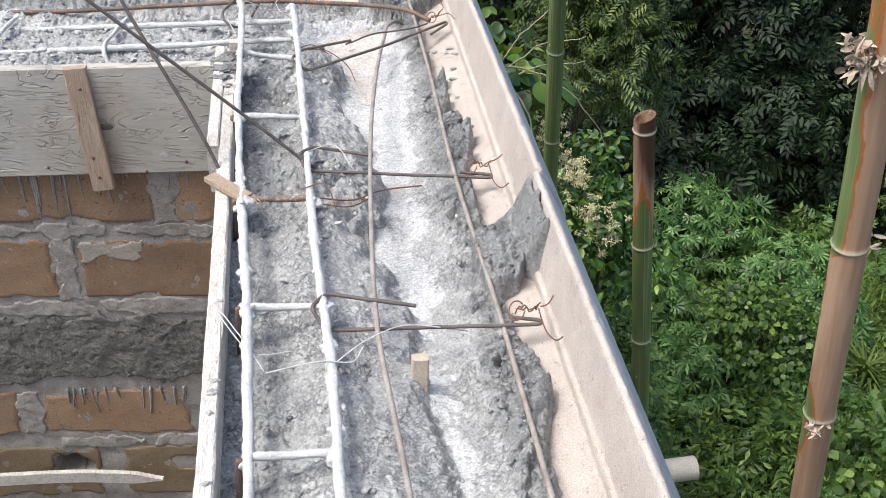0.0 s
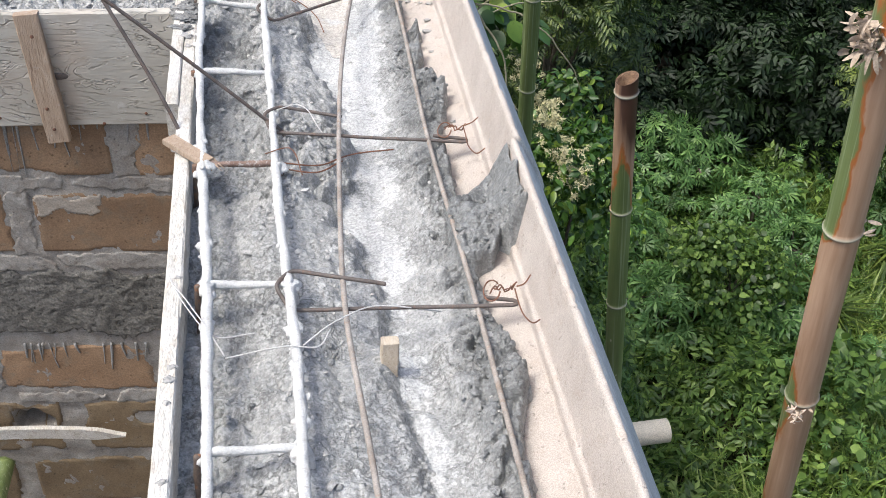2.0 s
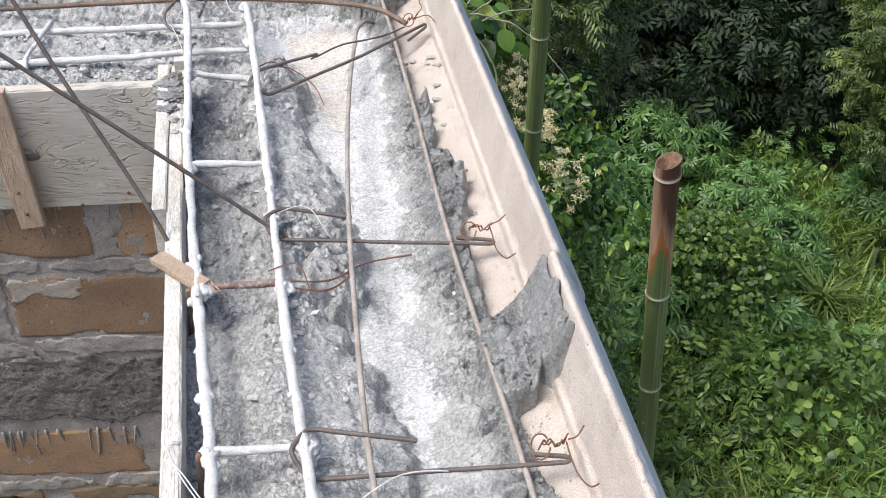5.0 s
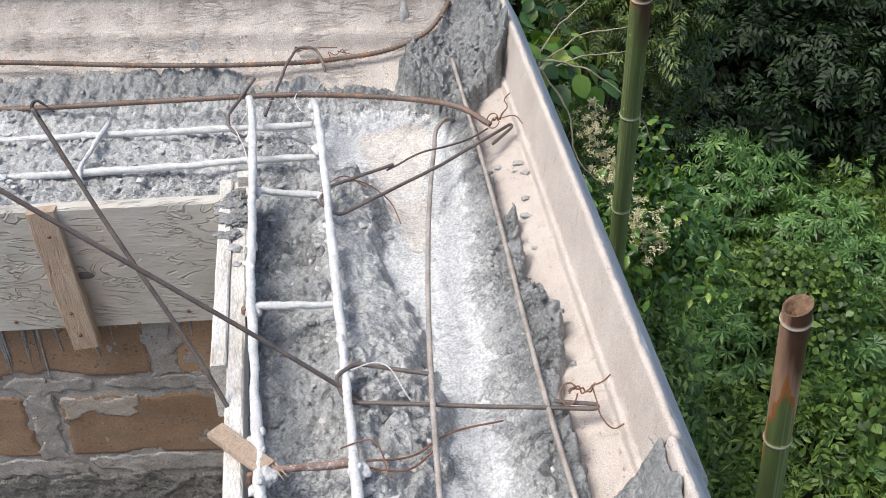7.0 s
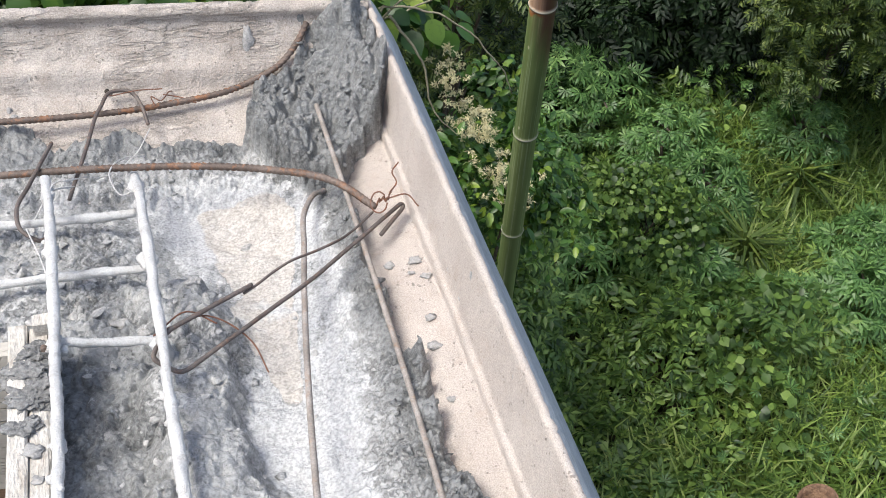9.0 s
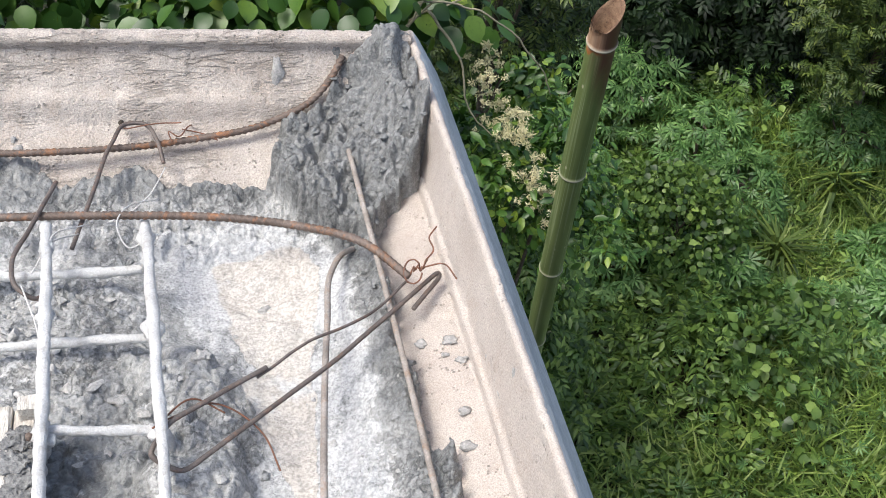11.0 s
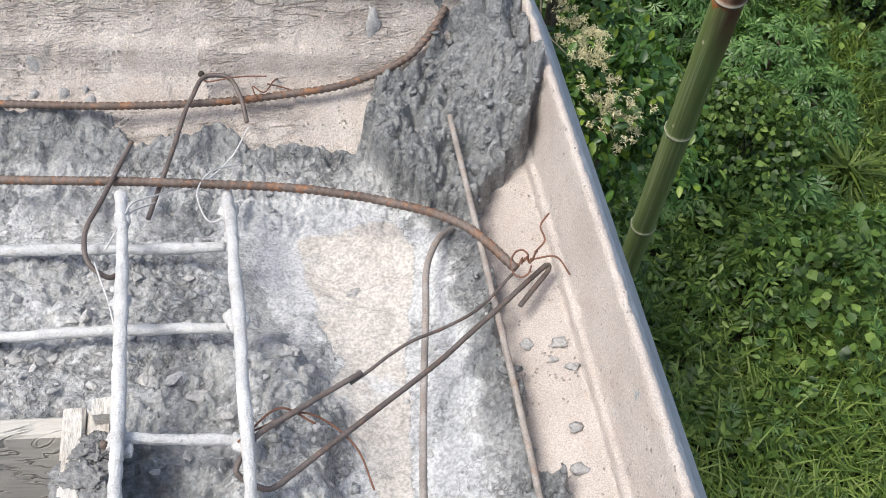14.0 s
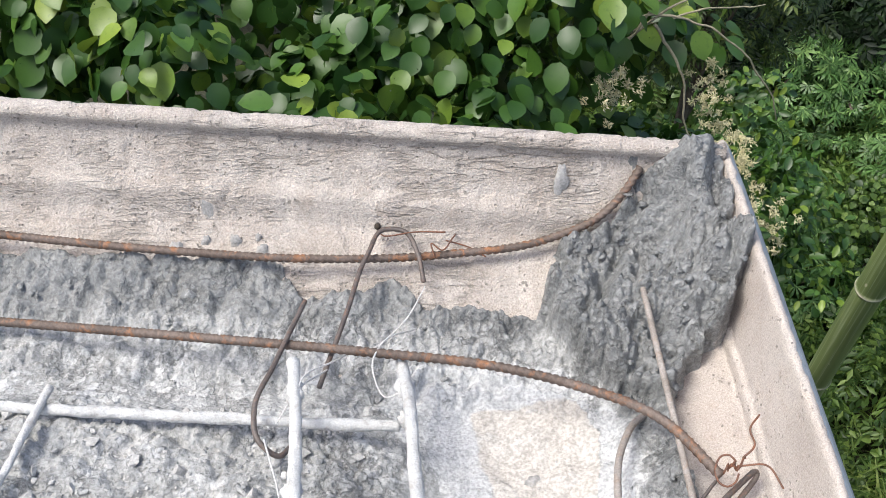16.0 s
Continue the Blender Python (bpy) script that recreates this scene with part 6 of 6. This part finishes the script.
x, y = field(78000, 2.0, 14.0, 1.5, 15.0)
grassy = fbm(x, y, 3.2, 2, 231) + 0.55 * np.clip((x - 0.55 * y + 0.3) / 3, -1, 1)
sel = grassy > -0.04 + 0.16 * rng.normal(size=len(x))
x, y = x[sel], y[sel]
n = len(x)
pos = np.stack([x, y, ground_z(x, y) + 0.3 * mounds(x, y)], 1)
lean = unit(n)
lean[:, 2] = 0.35 + np.abs(lean[:, 2])
v, f = place_leaves(BLADE, pos, lean, -lean + np.array([0, 0, 1.2]), rng.uniform(0.22, 0.62, n))
tagged(np_object("grass", v, f, M_GRASS, None, False), "tangled green grass on the slope", "grass", kind="stuff")


x, y = field(2600, 3.0, 12.0, 4.5, 14.0)
n = len(x)
pos = np.stack([x, y, ground_z(x, y) + mounds(x, y) * rng.uniform(0.6, 1.1, n)], 1)
ob = leaf_object("finger_undergrowth", FINGERS, pos, np.tile([0.0, 0.0, 1.0], (n, 1)), rng.uniform(0.08, 0.15, n), M_LEAF_CASSAVA, None, 0.1, 1.0)
tagged(ob, "scattered low finger-leaved weeds in the grass", "undergrowth", kind="stuff")


def finger_shrub(x, y, height, seed, label):
    base = np.array([x, y, float(ground_z(x, y)) + 0.35 * float(mounds(np.array([x]), np.array([y]))[0])])
    thing = tagged(empty("finger_leaf_shrub"), label, "shrub", "finger-leaved shrubs on the slope")
    r = np.random.default_rng(seed)
    n = 190
    a, u = r.uniform(0, 6.283, n), np.sqrt(r.random(n))
    rad = 0.62 * height
    p = base + np.stack([rad * u * np.cos(a), rad * u * np.sin(a), height * (0.98 - 0.55 * u**2 - 0.25 * r.random(n))], 1)
    d = np.stack([u * np.cos(a), u * np.sin(a), 0.8 + 0 * a], 1)
    tip = np.stack([np.cos(a), np.sin(a), -0.35 + 0 * a], 1) + 0.6 * r.normal(size=(n, 3))
    v, f = place_leaves(FINGERS, p, tip, d + 0.3 * r.normal(size=(n, 3)), r.uniform(0.14, 0.26, n))
    np_object("crown", v, f, M_LEAF_CASSAVA, thing, False)
    for k in range(3):
        tube("stem", [(x, y, float(ground_z(x, y)) - 0.05), base + np.array([0.1 * (k - 1), 0.05, height * 0.5]), p[k]], 0.018, M_BARK, thing, seg=6, step=0.1)
    return thing


for k, (px, py, hh) in enumerate(((6.0, 14.2, 1.6), (6.8, 14.1, 1.5), (7.4, 12.9, 1.3), (4.9, 12.6, 1.3), (5.2, 10.8, 1.2), (7.6, 12.0, 1.2), (9.4, 10.4, 1.1), (6.5, 10.2, 1.0), (8.6, 9.4, 1.0), (3.6, 9.8, 1.3), (9.8, 13.0, 1.2))):
    finger_shrub(px, py, hh, 400 + k, "bright green shrub with finger-like leaves")


def spiky_plant(x, y, size, seed):
    r = np.random.default_rng(seed)
    n = 64
    base = np.array([x, y, float(ground_z(x, y)) + 0.15])
    a, el = r.uniform(0, 6.283, n), r.uniform(0.2, 1.3, n)
    tip = np.stack([np.cos(a) * np.cos(el), np.sin(a) * np.cos(el), np.sin(el)], 1)
    v, f = place_leaves((BLADE[0] * np.array([1.0, 1, 2.2]), BLADE[1]), np.repeat(base[None], n, 0), tip, tip + np.array([0, 0, 1.5]), size * r.uniform(0.7, 1.1, n))
    tagged(np_object("spiky_plant", v, f, M_LEAF_OLIVE, None, False), "rosette plant with long narrow pale green leaves", "plant", "rosette plants on the slope")


for k, (px, py, s) in enumerate(((9.4, 12.2, 1.05), (7.7, 10.8, 0.9), (11.5, 10.6, 1.0), (9.8, 8.8, 0.9))):
    spiky_plant(px, py, s, 450 + k)

# shrub with broad round leaves behind the end gutter
thing = tagged(empty("broad_leaf_shrub"), "tall shrub with round insect-eaten green leaves", "shrub")
ps, dsn = [], []
for k, (c, rad, n) in enumerate((((-2.6, 6.6, -2.2), (1.5, 1.4, 1.6), 2400), ((-0.9, 6.4, -2.2), (1.4, 1.3, 1.55), 3600), ((0.5, 6.5, -2.3), (1.05, 1.2, 1.4), 2800), ((-4.4, 7.0, -2.0), (1.5, 1.4, 1.7), 800), ((-1.6, 8.4, -1.6), (2.4, 1.2, 1.8), 1500), ((0.6, 8.6, -2.0), (1.2, 1.2, 1.6), 850))):
    p, d, cc = crown_points(c, np.array(rad), n, 22, 500 + k, 0.6)
    ps.append(p)
    dsn.append(d)
ps, dsn = np.vstack(ps), np.vstack(dsn)
leaf_object("crown", ROUND, ps, dsn, rng.uniform(0.09, 0.165, len(ps)), M_LEAF_ROUND, thing, 0.9, 0.6)
for k in range(7):
    b0 = np.array([-3.2 + 0.6 * k, 6.2, GROUND])
    tube("stem", [b0, b0 + np.array([0.1, 0, 3.0]), b0 + np.array([-0.1 + 0.08 * k, -0.3, 5.6])], 0.03, M_BARK, thing, seg=6, step=0.3, taper=(1, 0.4))

# flowering shrub at the corner
thing = tagged(empty("flowering_shrub"), "leafy shrub with cream blossom sprays", "shrub")
p, d, cc = crown_points((1.75, 6.2, -2.9), np.array((0.75, 0.8, 1.1)), 4200, 24, 520, 0.6)
leaf_object("crown", (ROUND[0] * np.array([0.62, 1, 1]), ROUND[1]), p, d, rng.uniform(0.045, 0.09, len(p)), M_LEAF_ROUND, thing, 0.6, 0.8)
for k in range(4):
    b0 = np.array([1.6 + 0.1 * k, 6.3, GROUND])
    tube("stem", [b0, b0 + np.array([0.05, 0.1, 3.0]), b0 + np.array([0.1 * k - 0.1, -0.1, 5.9])], 0.03, M_BARK, thing, seg=6, step=0.3, taper=(1, 0.4))
for k, c in enumerate(((1.70, 5.78, -1.79), (1.68, 5.98, -1.85), (1.78, 5.6, -1.95), (1.84, 5.55, -2.1), (1.60, 6.1, -1.65), (1.1, 5.9, -1.5))):
    heads = np.array(c) + rng.normal(size=(26, 3)) * np.array([0.06, 0.07, 0.06])
    n = 26 * 34
    q = np.repeat(heads, 34, 0) + unit(n) * rng.uniform(0.006, 0.026, (n, 1))
    v, f = place_leaves(LANCE, q, unit(n), unit(n), rng.uniform(0.014, 0.026, n))
    np_object("blossom", v, f, M_BLOSSOM, thing, False)

# bare twigs over the flowering shrub
for k, pts in enumerate(([(0.9, 6.0, -1.25), (1.3, 6.0, -1.15), (1.62, 6.0, -1.30), (1.86, 6.0, -1.56), (1.95, 6.0, -1.75)], [(1.25, 6.0, -1.2), (1.40, 5.95, -1.45), (1.48, 5.9, -1.75), (1.60, 5.85, -1.9)],
                         [(1.1, 6.1, -1.45), (1.35, 6.1, -1.0), (1.55, 6.15, -0.82)], [(1.1, 6.1, -1.4), (1.45, 6.1, -1.08), (1.75, 6.1, -1.02)], [(1.15, 6.2, -1.4), (1.5, 6.2, -1.25), (1.8, 6.2, -1.22)])):
    tube("twig", pts, 0.008, M_TWIG, thing, seg=6, step=0.03, taper=(1, 0.4), wobble=0.02, seed=540 + k)

# trees
tree("olive_tree", (2.75, 9.6), 7.6, (0.65, 0.7, 2.4), 1700, 0.26, SPRIG_LONG, M_LEAF_OLIVE, "slender tree with sparse yellow-green leaves", 600, 30, 0.08)
tree("olive_tree", (10.0, 13.2), 5.2, (1.35, 1.3, 1.9), 3000, 0.34, SPRIG_LONG, M_LEAF_OLIVE, "tree with hanging yellow-green leaves", 601, 34, 0.09, -0.9)
tree("leafy_shrub", (2.5, 8.0), 4.2, (0.8, 1.1, 1.6), 2200, 0.26, SPRIG, M_LEAF_WEED, "dense green shrub beside the house", 602, 24, 0.05)
tree("leafy_shrub", (6.1, 10.7), 1.9, (0.95, 0.9, 0.8), 2000, 0.11, OVATE, M_LEAF_WEED, "low bushy shrub with broad light green leaves", 603, 26, 0.03)
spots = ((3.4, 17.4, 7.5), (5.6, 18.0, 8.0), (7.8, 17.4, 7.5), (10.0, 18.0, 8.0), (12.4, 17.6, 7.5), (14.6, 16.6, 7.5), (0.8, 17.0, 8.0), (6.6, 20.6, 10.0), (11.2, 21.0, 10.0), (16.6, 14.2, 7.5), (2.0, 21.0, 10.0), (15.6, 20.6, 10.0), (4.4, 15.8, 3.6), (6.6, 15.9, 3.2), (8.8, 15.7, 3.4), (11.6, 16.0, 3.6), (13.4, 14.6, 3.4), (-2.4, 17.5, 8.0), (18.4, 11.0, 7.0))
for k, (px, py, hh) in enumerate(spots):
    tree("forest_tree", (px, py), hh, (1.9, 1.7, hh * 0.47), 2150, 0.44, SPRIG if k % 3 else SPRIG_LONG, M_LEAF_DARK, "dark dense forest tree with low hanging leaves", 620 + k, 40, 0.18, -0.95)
